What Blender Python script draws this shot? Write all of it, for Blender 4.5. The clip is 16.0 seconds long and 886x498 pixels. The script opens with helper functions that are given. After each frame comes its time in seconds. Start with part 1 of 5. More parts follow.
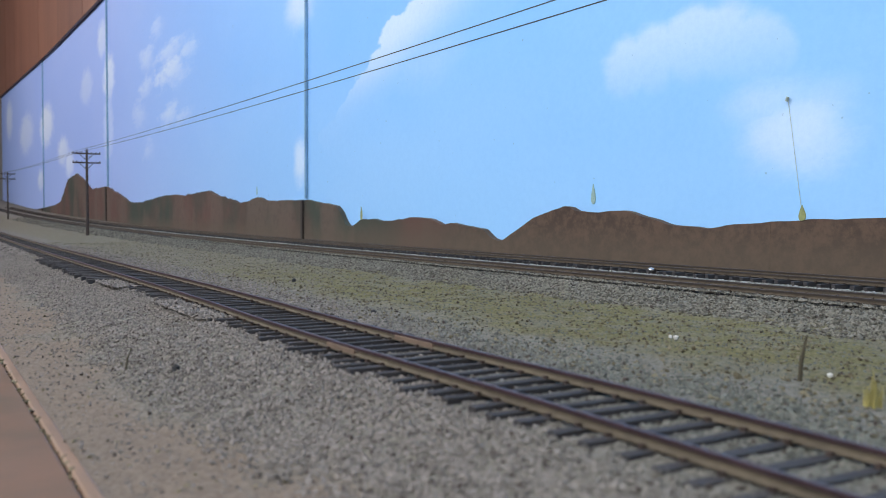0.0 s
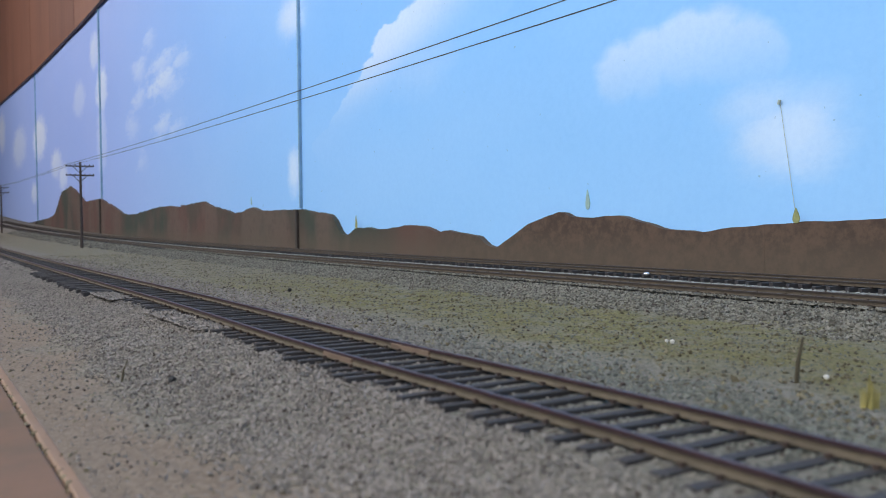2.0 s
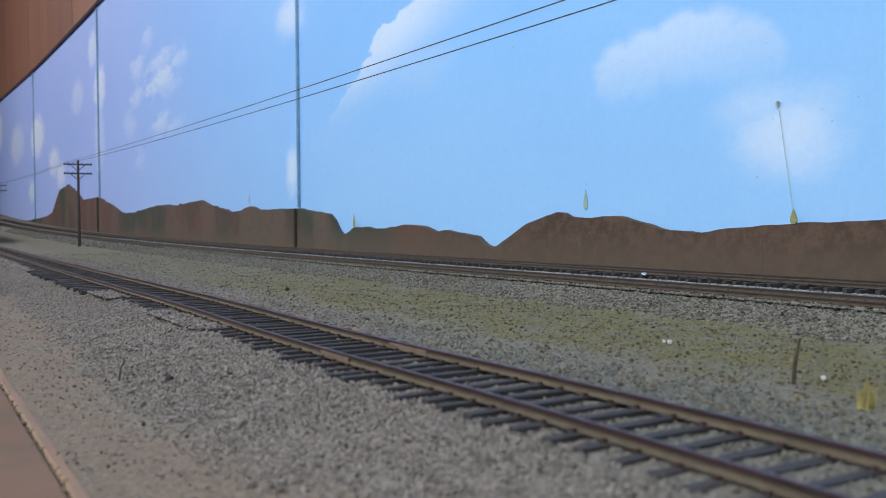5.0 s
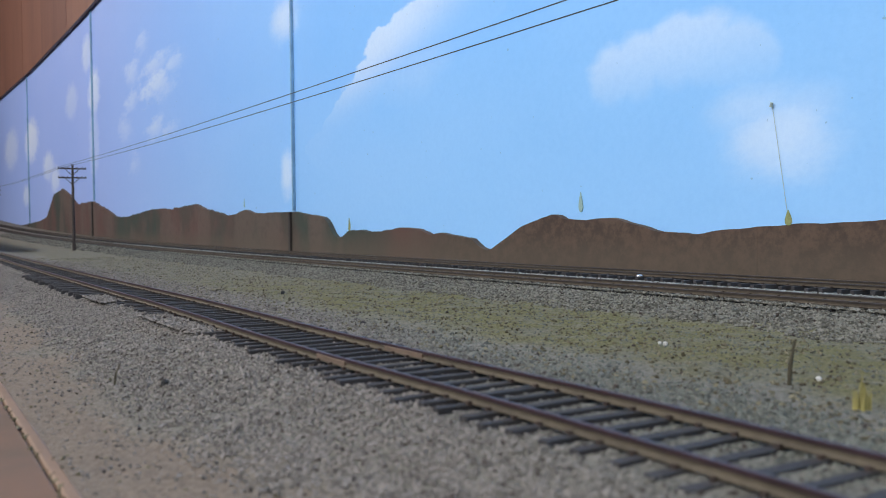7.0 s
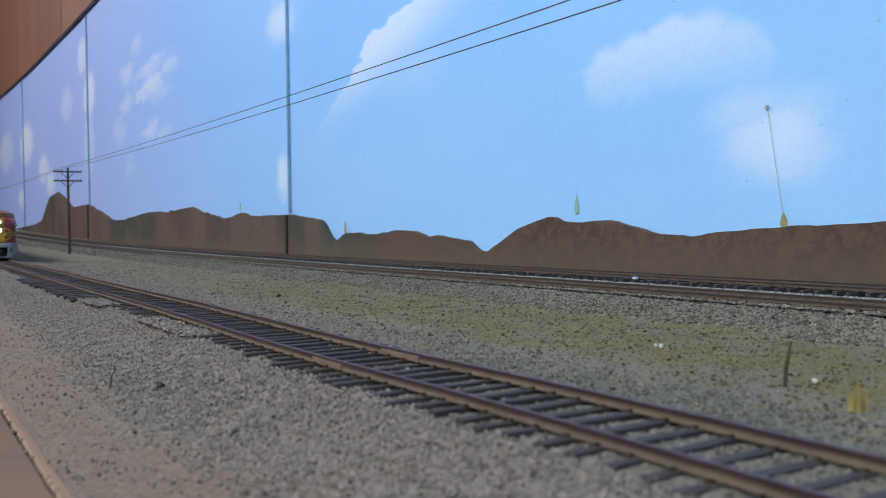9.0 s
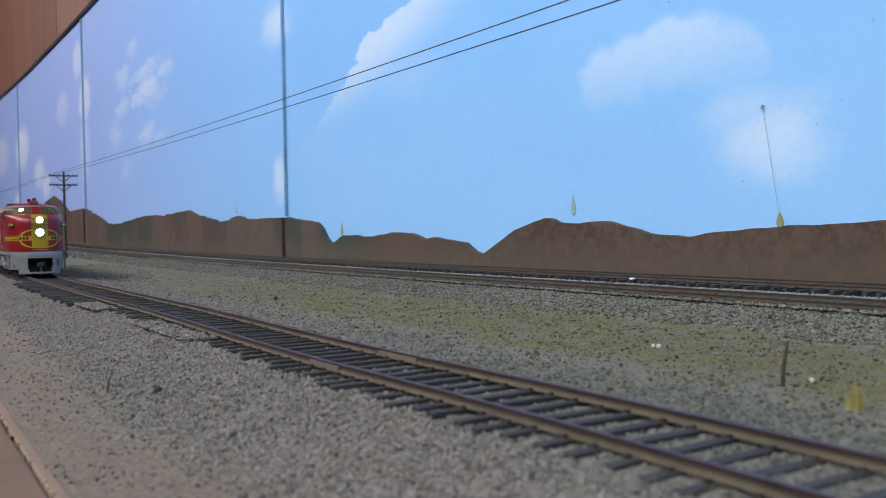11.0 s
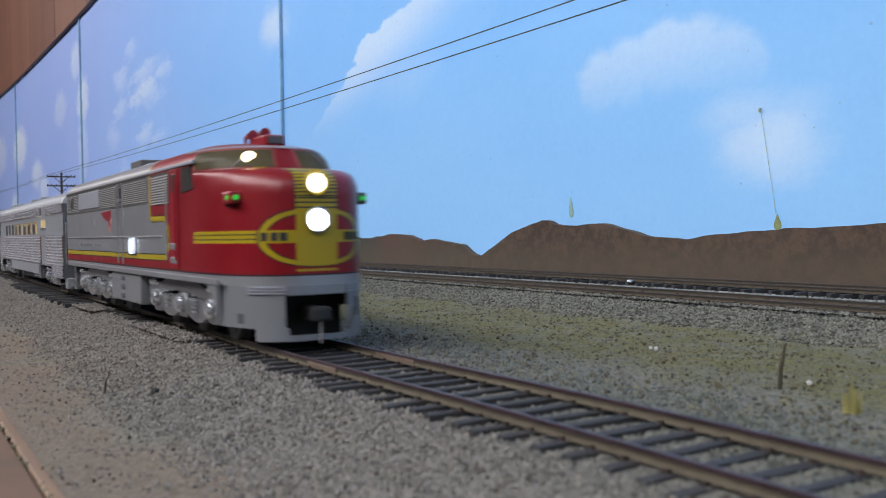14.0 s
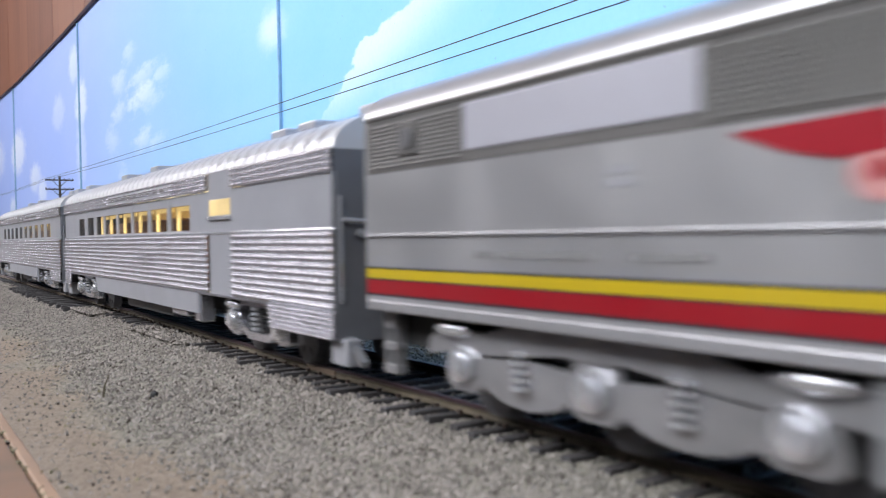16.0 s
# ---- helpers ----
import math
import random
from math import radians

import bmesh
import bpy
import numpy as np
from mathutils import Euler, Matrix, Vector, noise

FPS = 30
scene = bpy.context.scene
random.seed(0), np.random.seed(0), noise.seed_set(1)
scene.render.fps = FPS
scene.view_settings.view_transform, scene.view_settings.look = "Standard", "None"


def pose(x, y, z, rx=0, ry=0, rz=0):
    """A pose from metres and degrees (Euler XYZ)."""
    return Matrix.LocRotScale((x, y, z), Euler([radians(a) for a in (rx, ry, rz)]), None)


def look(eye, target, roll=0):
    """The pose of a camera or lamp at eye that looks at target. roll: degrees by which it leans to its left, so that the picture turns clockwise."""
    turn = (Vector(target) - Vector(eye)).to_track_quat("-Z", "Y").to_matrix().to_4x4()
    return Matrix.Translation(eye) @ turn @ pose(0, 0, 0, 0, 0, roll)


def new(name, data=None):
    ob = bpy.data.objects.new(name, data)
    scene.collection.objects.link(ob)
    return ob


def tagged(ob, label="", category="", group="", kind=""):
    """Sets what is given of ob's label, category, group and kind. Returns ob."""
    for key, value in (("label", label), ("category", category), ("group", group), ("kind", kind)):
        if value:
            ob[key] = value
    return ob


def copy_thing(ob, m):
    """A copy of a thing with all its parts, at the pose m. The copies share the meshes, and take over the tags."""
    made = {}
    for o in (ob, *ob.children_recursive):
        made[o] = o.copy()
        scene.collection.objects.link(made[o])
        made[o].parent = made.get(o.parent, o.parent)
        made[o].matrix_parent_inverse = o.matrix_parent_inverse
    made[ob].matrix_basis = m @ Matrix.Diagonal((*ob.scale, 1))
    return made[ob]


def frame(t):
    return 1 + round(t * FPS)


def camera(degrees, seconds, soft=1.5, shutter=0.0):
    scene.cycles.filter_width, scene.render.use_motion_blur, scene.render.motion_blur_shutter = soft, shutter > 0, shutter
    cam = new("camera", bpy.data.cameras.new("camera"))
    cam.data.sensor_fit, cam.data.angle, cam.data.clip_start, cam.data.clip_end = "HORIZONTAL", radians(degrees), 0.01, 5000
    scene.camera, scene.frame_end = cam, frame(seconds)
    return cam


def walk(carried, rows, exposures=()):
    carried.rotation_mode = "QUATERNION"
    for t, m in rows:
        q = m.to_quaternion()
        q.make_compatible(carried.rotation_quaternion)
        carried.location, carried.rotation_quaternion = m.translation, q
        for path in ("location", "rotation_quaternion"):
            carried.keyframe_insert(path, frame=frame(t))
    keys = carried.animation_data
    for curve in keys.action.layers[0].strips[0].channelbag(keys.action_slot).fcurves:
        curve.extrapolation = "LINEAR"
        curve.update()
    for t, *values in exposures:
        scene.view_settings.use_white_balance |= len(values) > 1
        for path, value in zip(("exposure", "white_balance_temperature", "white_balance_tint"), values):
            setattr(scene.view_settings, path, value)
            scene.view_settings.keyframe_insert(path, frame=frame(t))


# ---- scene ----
# one lens; the camera lies on the layout's edge and only turns a little
cam = camera(52.6, 16.0, soft=0.75, shutter=0.65)
cam.data.dof.use_dof = True
cam.data.dof.focus_distance = 0.38
cam.data.dof.aperture_fstop = 45.0
CAM_Z = 0.0253


def cam_pose(yaw, pitch, roll):
    y, p = radians(yaw), radians(pitch)
    way = Vector((-math.sin(y) * math.cos(p), math.cos(y) * math.cos(p), math.sin(p)))
    eye = Vector((0, 0, CAM_Z))
    return look(eye, eye + way, roll)


CAM_ROWS = [
    (0.0, 59.358, -2.122, 0.236), (0.5, 59.235, -1.984, -0.196), (1.0, 59.184, -1.891, -0.336),
    (1.5, 59.113, -1.780, -0.574), (2.0, 59.053, -1.645, -0.581), (2.5, 59.022, -1.595, -0.441),
    (3.0, 59.028, -1.624, -0.160), (3.5, 59.002, -1.630, -0.258), (4.0, 59.003, -1.677, -0.258),
    (6.5, 58.686, -1.551, -0.607), (7.0, 58.625, -1.496, -0.614), (7.5, 58.575, -1.441, -0.612),
    (8.0, 58.493, -1.394, -0.647), (8.5, 58.421, -1.365, -0.720), (9.0, 58.370, -1.332, -0.700),
    (11.5, 58.103, -1.152, -1.177), (12.0, 58.053, -1.080, -1.241), (12.5, 58.053, -1.034, -1.205),
    (13.0, 58.054, -1.072, -0.984), (13.5, 58.033, -1.093, -0.875), (14.0, 58.030, -1.101, -0.907),
    (14.5, 57.999, -1.036, -1.168), (15.0, 57.967, -1.034, -1.294), (15.5, 57.967, -1.034, -1.294),
    (16.0, 57.945, -0.965, -1.105)]
walk(cam, [(t, cam_pose(a, b, c)) for t, a, b, c in CAM_ROWS],
     exposures=[(0.0, 0.40), (1.0, 0.36), (3.0, 0.29), (8.0, 0.27), (11.5, 0.24), (12.5, 0.21), (14.0, 0.22), (14.5, 0.32), (15.0, 0.66), (15.5, 0.92), (16.0, 0.92)])

# ---- light: a room with a ceiling lamp over the aisle, and two added fill lamps ----
world = bpy.data.worlds.new("room_air")
scene.world = world
world.use_nodes = True
world.node_tree.nodes["Background"].inputs[0].default_value = (0.75, 0.85, 1.0, 1)
world.node_tree.nodes["Background"].inputs[1].default_value = 0.0


def lamp(name, at, to, sx, sy, watts, color):
    d = bpy.data.lights.new(name, "AREA")
    d.shape, d.size, d.size_y, d.energy, d.color = "RECTANGLE", sx, sy, watts, color
    ob = new(name, d)
    ob.matrix_world = look(at, to)
    return ob


AISLE_LAMP = lamp("aisle_lamp", (-0.3, -1.05, 1.24), (-0.5, 0.2, 0.0), 3.0, 0.7, 65, (0.97, 0.975, 1.0))
# unseen fill, added to light the nose side and the backdrop
LAYOUT_FILL = lamp("layout_fill", (0.75, -0.35, 1.26), (0.2, 0.3, 0.1), 2.0, 0.4, 8.3, (0.86, 0.94, 1.0))
# unseen fill, added to brighten the far left backdrop
FAR_FILL = lamp("far_fill", (-3.3, -1.0, 1.26), (-3.3, 0.3, 0.1), 2.4, 0.5, 31, (1.0, 0.93, 0.94))


# ---- materials ----
def mat(name):
    m = bpy.data.materials.new(name)
    m.use_nodes = True
    nt = m.node_tree
    return m, nt, nt.nodes["Principled BSDF"]


def node(nt, kind, **kw):
    n = nt.nodes.new(kind)
    for k, v in kw.items():
        if k == "operation":
            n.operation = v
        elif k == "blend_type":
            n.blend_type = v
        elif k == "data_type":
            n.data_type = v
    return n


def val(nt, x, sock):
    if isinstance(x, (int, float)):
        sock.default_value = x
    else:
        nt.links.new(x, sock)


def mth(nt, op, a, b=0.0, clamp=False):
    n = nt.nodes.new("ShaderNodeMath")
    n.operation, n.use_clamp = op, clamp
    val(nt, a, n.inputs[0])
    val(nt, b, n.inputs[1])
    return n.outputs[0]


def ramp(nt, x, lo, hi, a=0.0, b=1.0):
    n = nt.nodes.new("ShaderNodeMapRange")
    n.clamp = True
    n.interpolation_type = "SMOOTHSTEP"
    val(nt, x, n.inputs[0])
    for i, v in enumerate((lo, hi, a, b)):
        n.inputs[1 + i].default_value = v
    return n.outputs[0]


def mix(nt, f, a, b):
    n = nt.nodes.new("ShaderNodeMix")
    n.data_type = "RGBA"
    val(nt, f, n.inputs[0])
    for s, x in ((n.inputs[6], a), (n.inputs[7], b)):
        if isinstance(x, tuple):
            s.default_value = (*x, 1)
        else:
            nt.links.new(x, s)
    return n.outputs[2]


def coords(nt, scale=(1, 1, 1)):
    tc = nt.nodes.new("ShaderNodeTexCoord")
    mp = nt.nodes.new("ShaderNodeMapping")
    mp.inputs["Scale"].default_value = scale
    nt.links.new(tc.outputs["Object"], mp.inputs[0])
    return mp.outputs[0]


def noise_tex(nt, vec, scale, detail=4.0, rough=0.55):
    n = nt.nodes.new("ShaderNodeTexNoise")
    nt.links.new(vec, n.inputs["Vector"])
    n.inputs["Scale"].default_value, n.inputs["Detail"].default_value, n.inputs["Roughness"].default_value = scale, detail, rough
    return n.outputs[0]


def bump(nt, bsdf, height, strength, dist):
    b = nt.nodes.new("ShaderNodeBump")
    b.inputs["Strength"].default_value, b.inputs["Distance"].default_value = strength, dist
    nt.links.new(height, b.inputs["Height"])
    nt.links.new(b.outputs[0], bsdf.inputs["Normal"])


def plain(name, c, rough=0.6, metal=0.0, var=0.25, scale=300, emit=None, power=0.0, stretch=(1, 1, 1), bumpy=0.0, spread=0.0, dull=False):
    m, nt, b = mat(name)
    v = coords(nt, stretch)
    n1, n2 = noise_tex(nt, v, scale), noise_tex(nt, v, scale / 7)
    f = mth(nt, "ADD", mth(nt, "MULTIPLY", n1, 0.5), mth(nt, "MULTIPLY", n2, 0.5))
    f = ramp(nt, f, 0.3, 0.7)
    if spread:
        oi = nt.nodes.new("ShaderNodeObjectInfo")
        f = mth(nt, "ADD", mth(nt, "MULTIPLY", f, 1 - spread), mth(nt, "MULTIPLY", oi.outputs["Random"], spread))
    lo, hi = tuple(x * (1 - var) for x in c), tuple(min(1, x * (1 + var)) for x in c)
    nt.links.new(mix(nt, f, lo, hi), b.inputs["Base Color"])
    b.inputs["Roughness"].default_value, b.inputs["Metallic"].default_value = rough, metal
    if emit:
        b.inputs["Emission Color"].default_value, b.inputs["Emission Strength"].default_value = (*emit, 1), power
    if dull:
        b.inputs["Specular IOR Level"].default_value = 0.08
    if bumpy:
        bump(nt, b, n1, bumpy, 0.0004)
    return m


def wood_mat(name, c, dark):
    m, nt, b = mat(name)
    g = noise_tex(nt, coords(nt, (60, 60, 3)), 1.0, 6, 0.6)
    g2 = noise_tex(nt, coords(nt, (9, 9, 1.2)), 1.0, 3)
    oi = nt.nodes.new("ShaderNodeObjectInfo")
    f = mth(nt, "ADD", mth(nt, "MULTIPLY", g, 0.55), mth(nt, "ADD", mth(nt, "MULTIPLY", g2, 0.35), mth(nt, "MULTIPLY", oi.outputs["Random"], 0.2)))
    nt.links.new(mix(nt, ramp(nt, f, 0.35, 0.75), dark, c), b.inputs["Base Color"])
    b.inputs["Roughness"].default_value = 0.5
    bump(nt, b, g, 0.15, 0.0005)
    return m


def stone_mat(name, a, c, dim_olive_a=None, dim_olive_c=None):
    m, nt, b = mat(name)
    geo = nt.nodes.new("ShaderNodeNewGeometry")
    r = geo.outputs["Random Per Island"]
    n1 = noise_tex(nt, coords(nt), 14, 3)
    f = mth(nt, "ADD", mth(nt, "MULTIPLY", r, 0.8), mth(nt, "MULTIPLY", n1, 0.35))
    col = mix(nt, ramp(nt, f, 0.1, 1.05), a, c)
    if dim_olive_a:
        # stones turn olive, and are darkened to lower the brightness at this end
        sep = nt.nodes.new("ShaderNodeSeparateXYZ")
        nt.links.new(coords(nt), sep.inputs[0])
        where = mth(nt, "ADD", mth(nt, "MULTIPLY", sep.outputs["X"], 0.6), mth(nt, "MULTIPLY", sep.outputs["Y"], 2.0))
        col = mix(nt, ramp(nt, where, 0.05, 0.16), col, mix(nt, ramp(nt, f, 0.1, 1.05), dim_olive_a, dim_olive_c))
    col = mix(nt, ramp(nt, r, 0.955, 0.96), col, (0.05, 0.04, 0.035))
    nt.links.new(col, b.inputs["Base Color"])
    b.inputs["Roughness"].default_value = 0.9
    b.inputs["Specular IOR Level"].default_value = 0.2
    return m


def ground_mat():
    m, nt, b = mat("scenery_ground")
    v = coords(nt)
    sep = nt.nodes.new("ShaderNodeSeparateXYZ")
    nt.links.new(v, sep.inputs[0])
    fine, mid, big = noise_tex(nt, v, 900, 5, 0.7), noise_tex(nt, v, 110, 4), noise_tex(nt, v, 22, 3)
    grit = mix(nt, ramp(nt, fine, 0.3, 0.7), (0.112, 0.105, 0.089), (0.232, 0.219, 0.190))
    moss = mix(nt, ramp(nt, fine, 0.3, 0.72), (0.092, 0.084, 0.037), (0.208, 0.191, 0.098))
    dirt = mix(nt, ramp(nt, fine, 0.3, 0.7), (0.140, 0.112, 0.090), (0.232, 0.190, 0.155))
    wob = mth(nt, "ADD", sep.outputs["Y"], mth(nt, "MULTIPLY", mth(nt, "SUBTRACT", big, 0.5), 0.05))
    green = mth(nt, "MULTIPLY", ramp(nt, wob, 0.125, 0.15), ramp(nt, wob, 0.222, 0.205))
    green = mth(nt, "MULTIPLY", green, ramp(nt, mid, 0.36, 0.55, 0.45, 1.0))
    green = mth(nt, "MULTIPLY", green, ramp(nt, sep.outputs["X"], -0.62, -0.36, 0.35, 1.0))
    col = mix(nt, green, grit, moss)
    col = mix(nt, ramp(nt, wob, 0.047, 0.034), col, dirt)
    nt.links.new(col, b.inputs["Base Color"])
    b.inputs["Roughness"].default_value = 0.95
    b.inputs["Specular IOR Level"].default_value = 0.15
    h = mth(nt, "ADD", fine, mth(nt, "MULTIPLY", mid, 1.5))
    bump(nt, b, h, 0.8, 0.0012)
    return m


# painted clouds, lobe by lobe: x along the backdrop, height, half width, half height, density
HEAP_CLOUD = [(-0.434, 0.12, 0.029, 0.022), (-0.413, 0.123, 0.026, 0.025), (-0.38, 0.126, 0.032, 0.026), (-0.36, 0.125, 0.032, 0.026), (-0.338, 0.118, 0.028, 0.023), (-0.324, 0.112, 0.019, 0.02)]
HAZE_CLOUD = [(-0.309, 0.068, 0.048, 0.029, 0.50), (-0.322, 0.085, 0.042, 0.022, 0.30), (-0.297, 0.082, 0.032, 0.019, 0.22), (-1.0, 0.269, 0.055, 0.036, 0.6),
              (-0.996, 0.088, 0.028, 0.035, 0.6), (-0.70, 0.17, 0.09, 0.04, 0.16)]
SLOPE_CLOUD = [(-0.625, 0.205, 0.082, 0.036), (-0.690, 0.196, 0.066, 0.030), (-0.742, 0.188, 0.052, 0.027), (-0.772, 0.166, 0.050, 0.029),
               (-0.806, 0.146, 0.052, 0.027), (-0.846, 0.124, 0.054, 0.026), (-0.890, 0.108, 0.050, 0.022)]
TORN_CLOUD = [(-1.602, 0.311, 0.161, 0.024, 0.55), (-1.494, 0.293, 0.081, 0.02, 0.49), (-1.781, 0.323, 0.09, 0.03, 0.52), (-1.61, 0.274, 0.177, 0.034, 0.81),
              (-1.784, 0.268, 0.09, 0.027, 0.52), (-1.619, 0.201, 0.092, 0.026, 0.65), (-1.846, 0.223, 0.074, 0.041, 0.39), (-1.701, 0.365, 0.063, 0.026, 0.42),
              (-1.775, 0.147, 0.068, 0.031, 0.33), (-1.52, 0.192, 0.074, 0.015, 0.44)]
FAR_CLOUD = [(-2.255, 0.44, 0.077, 0.05, 0.59), (-2.177, 0.337, 0.083, 0.066, 0.78), (-2.184, 0.225, 0.072, 0.094, 0.39), (-2.477, 0.355, 0.114, 0.055, 0.39),
             (-3.282, 0.322, 0.208, 0.086, 0.85), (-3.901, 0.34, 0.288, 0.094, 0.52), (-2.913, 0.216, 0.129, 0.051, 0.65), (-4.595, 0.456, 0.18, 0.11, 0.65),
             (-3.456, 0.145, 0.106, 0.044, 0.65), (-2.78, 0.168, 0.099, 0.044, 0.65)]


def sky_paint():
    m, nt, b = mat("painted_sky")
    tc = nt.nodes.new("ShaderNodeTexCoord")
    sep = nt.nodes.new("ShaderNodeSeparateXYZ")
    nt.links.new(tc.outputs["Object"], sep.inputs[0])
    X, Z = sep.outputs["X"], sep.outputs["Z"]
    fluff = noise_tex(nt, coords(nt, (26, 26, 60)), 1.0, 7, 0.6)
    wisp = noise_tex(nt, coords(nt, (14, 14, 50)), 1.0, 8, 0.68)
    puff = noise_tex(nt, coords(nt, (34, 34, 80)), 1.0, 3, 0.5)
    total = None
    # clouds, wobble of the outline, softness of the edge, fade towards the underside
    for lobes, wob_tex, wob, soft, low in ((HAZE_CLOUD, fluff, 0.8, 0.9, 0.9), 
                                           (TORN_CLOUD, wisp, 2.4, 0.9, 0.3), (FAR_CLOUD, fluff, 1.0, 0.6, 0.7)):
        shift = mth(nt, "MULTIPLY", mth(nt, "SUBTRACT", wob_tex, 0.5), wob)
        for cx, cz, w, h, dens in lobes:
            dx = mth(nt, "DIVIDE", mth(nt, "SUBTRACT", X, cx), w)
            dz = mth(nt, "DIVIDE", mth(nt, "SUBTRACT", Z, cz), h)
            d = mth(nt, "SQRT", mth(nt, "ADD", mth(nt, "MULTIPLY", dx, dx), mth(nt, "MULTIPLY", dz, dz)))
            c = ramp(nt, mth(nt, "ADD", d, shift), 1.05, 1.05 - soft, 0.0, dens)
            lit = mth(nt, "SUBTRACT", mth(nt, "MULTIPLY", dz, 0.75), mth(nt, "MULTIPLY", dx, 0.65))
            c = mth(nt, "MULTIPLY", c, ramp(nt, lit, -0.75, 0.85, low, 1.0))
            total = c if total is None else mth(nt, "MAXIMUM", total, c)
    # two heaped banks, bright along the upper edge and melting away inside: lobes, wobble, tilt of the light, where it fades, density
    for lobes, wob, tilt, dark, bright, dens in ((HEAP_CLOUD, 0.55, -0.05, 0.104, 0.172, 0.46), (SLOPE_CLOUD, 0.7, -0.40, 0.430, 0.507, 0.62)):
        bank = None
        shift = mth(nt, "MULTIPLY", mth(nt, "SUBTRACT", puff, 0.5), wob)
        for cx, cz, w, h in lobes:
            dx = mth(nt, "DIVIDE", mth(nt, "SUBTRACT", X, cx), w)
            dz = mth(nt, "DIVIDE", mth(nt, "SUBTRACT", Z, cz), h)
            d = mth(nt, "ADD", shift, mth(nt, "SQRT", mth(nt, "ADD", mth(nt, "MULTIPLY", dx, dx), mth(nt, "MULTIPLY", dz, dz))))
            bank = d if bank is None else mth(nt, "MINIMUM", bank, d)
        along = mth(nt, "ADD", Z, mth(nt, "MULTIPLY", X, tilt))
        bank = mth(nt, "MULTIPLY", ramp(nt, bank, 1.0, 0.86 if tilt < -0.1 else 0.62), ramp(nt, along, dark, bright, 0.03, dens))
        if lobes is SLOPE_CLOUD:
            bank = mth(nt, "MULTIPLY", bank, ramp(nt, Z, 0.12, 0.20, 0.08, 1.0))
        total = mth(nt, "MAXIMUM", total, bank)
    wash = noise_tex(nt, coords(nt, (2.5, 2.5, 4)), 1.0, 4)
    blue = mix(nt, ramp(nt, Z, 0.0, 0.3), (0.25, 0.52, 0.88), (0.17, 0.46, 0.90))
    blue = mix(nt, ramp(nt, wash, 0.35, 0.7, 0.0, 0.25), blue, (0.36, 0.60, 0.92))
    # lavender sheen of the oblique far end, put into the paint's colour
    blue = mix(nt, ramp(nt, X, -0.6, -2.4, 0.0, 0.6), blue, (0.39, 0.41, 0.79))
    col = mix(nt, mth(nt, "MINIMUM", total, 1.0), blue, (0.74, 0.82, 0.91))
    speck = ramp(nt, noise_tex(nt, coords(nt), 170, 2, 0.4), 0.735, 0.76, 0.0, 0.5)
    col = mix(nt, speck, col, (0.16, 0.26, 0.36))
    canvas = noise_tex(nt, coords(nt), 260, 3, 0.7)
    col = mix(nt, ramp(nt, canvas, 0.3, 0.75, 0.0, 0.12), col, (0.13, 0.36, 0.74))
    nt.links.new(col, b.inputs["Base Color"])
    b.inputs["Roughness"].default_value = 0.62
    bump(nt, b, noise_tex(nt, coords(nt), 420, 3), 0.12, 0.0006)
    return m


def hill_paint():
    m, nt, b = mat("painted_hills")
    v = coords(nt)
    sep = nt.nodes.new("ShaderNodeSeparateXYZ")
    nt.links.new(v, sep.inputs[0])
    n1, n2, n3 = noise_tex(nt, v, 130, 6, 0.72), noise_tex(nt, coords(nt, (6, 6, 5)), 1.0, 4), noise_tex(nt, coords(nt, (8, 8, 4)), 1.2, 3)
    right = mix(nt, ramp(nt, n1, 0.36, 0.66), (0.040, 0.025, 0.018), (0.088, 0.056, 0.039))
    right = mix(nt, ramp(nt, n2, 0.5, 0.72, 0.0, 0.5), right, (0.085, 0.036, 0.026))
    left = mix(nt, ramp(nt, n2, 0.36, 0.62), (0.027, 0.040, 0.030), (0.092, 0.044, 0.036))
    left = mix(nt, ramp(nt, n3, 0.48, 0.6, 0, 0.75), left, (0.100, 0.070, 0.056))
    left = mix(nt, ramp(nt, n1, 0.45, 0.7, 0, 0.45), left, (0.034, 0.024, 0.022))
    col = mix(nt, ramp(nt, sep.outputs["X"], -0.85, -0.5), left, right)
    low = ramp(nt, mth(nt, "ADD", sep.outputs["Z"], mth(nt, "MULTIPLY", n1, 0.02)), 0.036, 0.010, 0.0, 0.6)
    col = mix(nt, low, col, (0.080, 0.063, 0.045))
    nt.links.new(col, b.inputs["Base Color"])
    b.inputs["Roughness"].default_value = 0.85
    bump(nt, b, n1, 0.25, 0.0008)
    return m


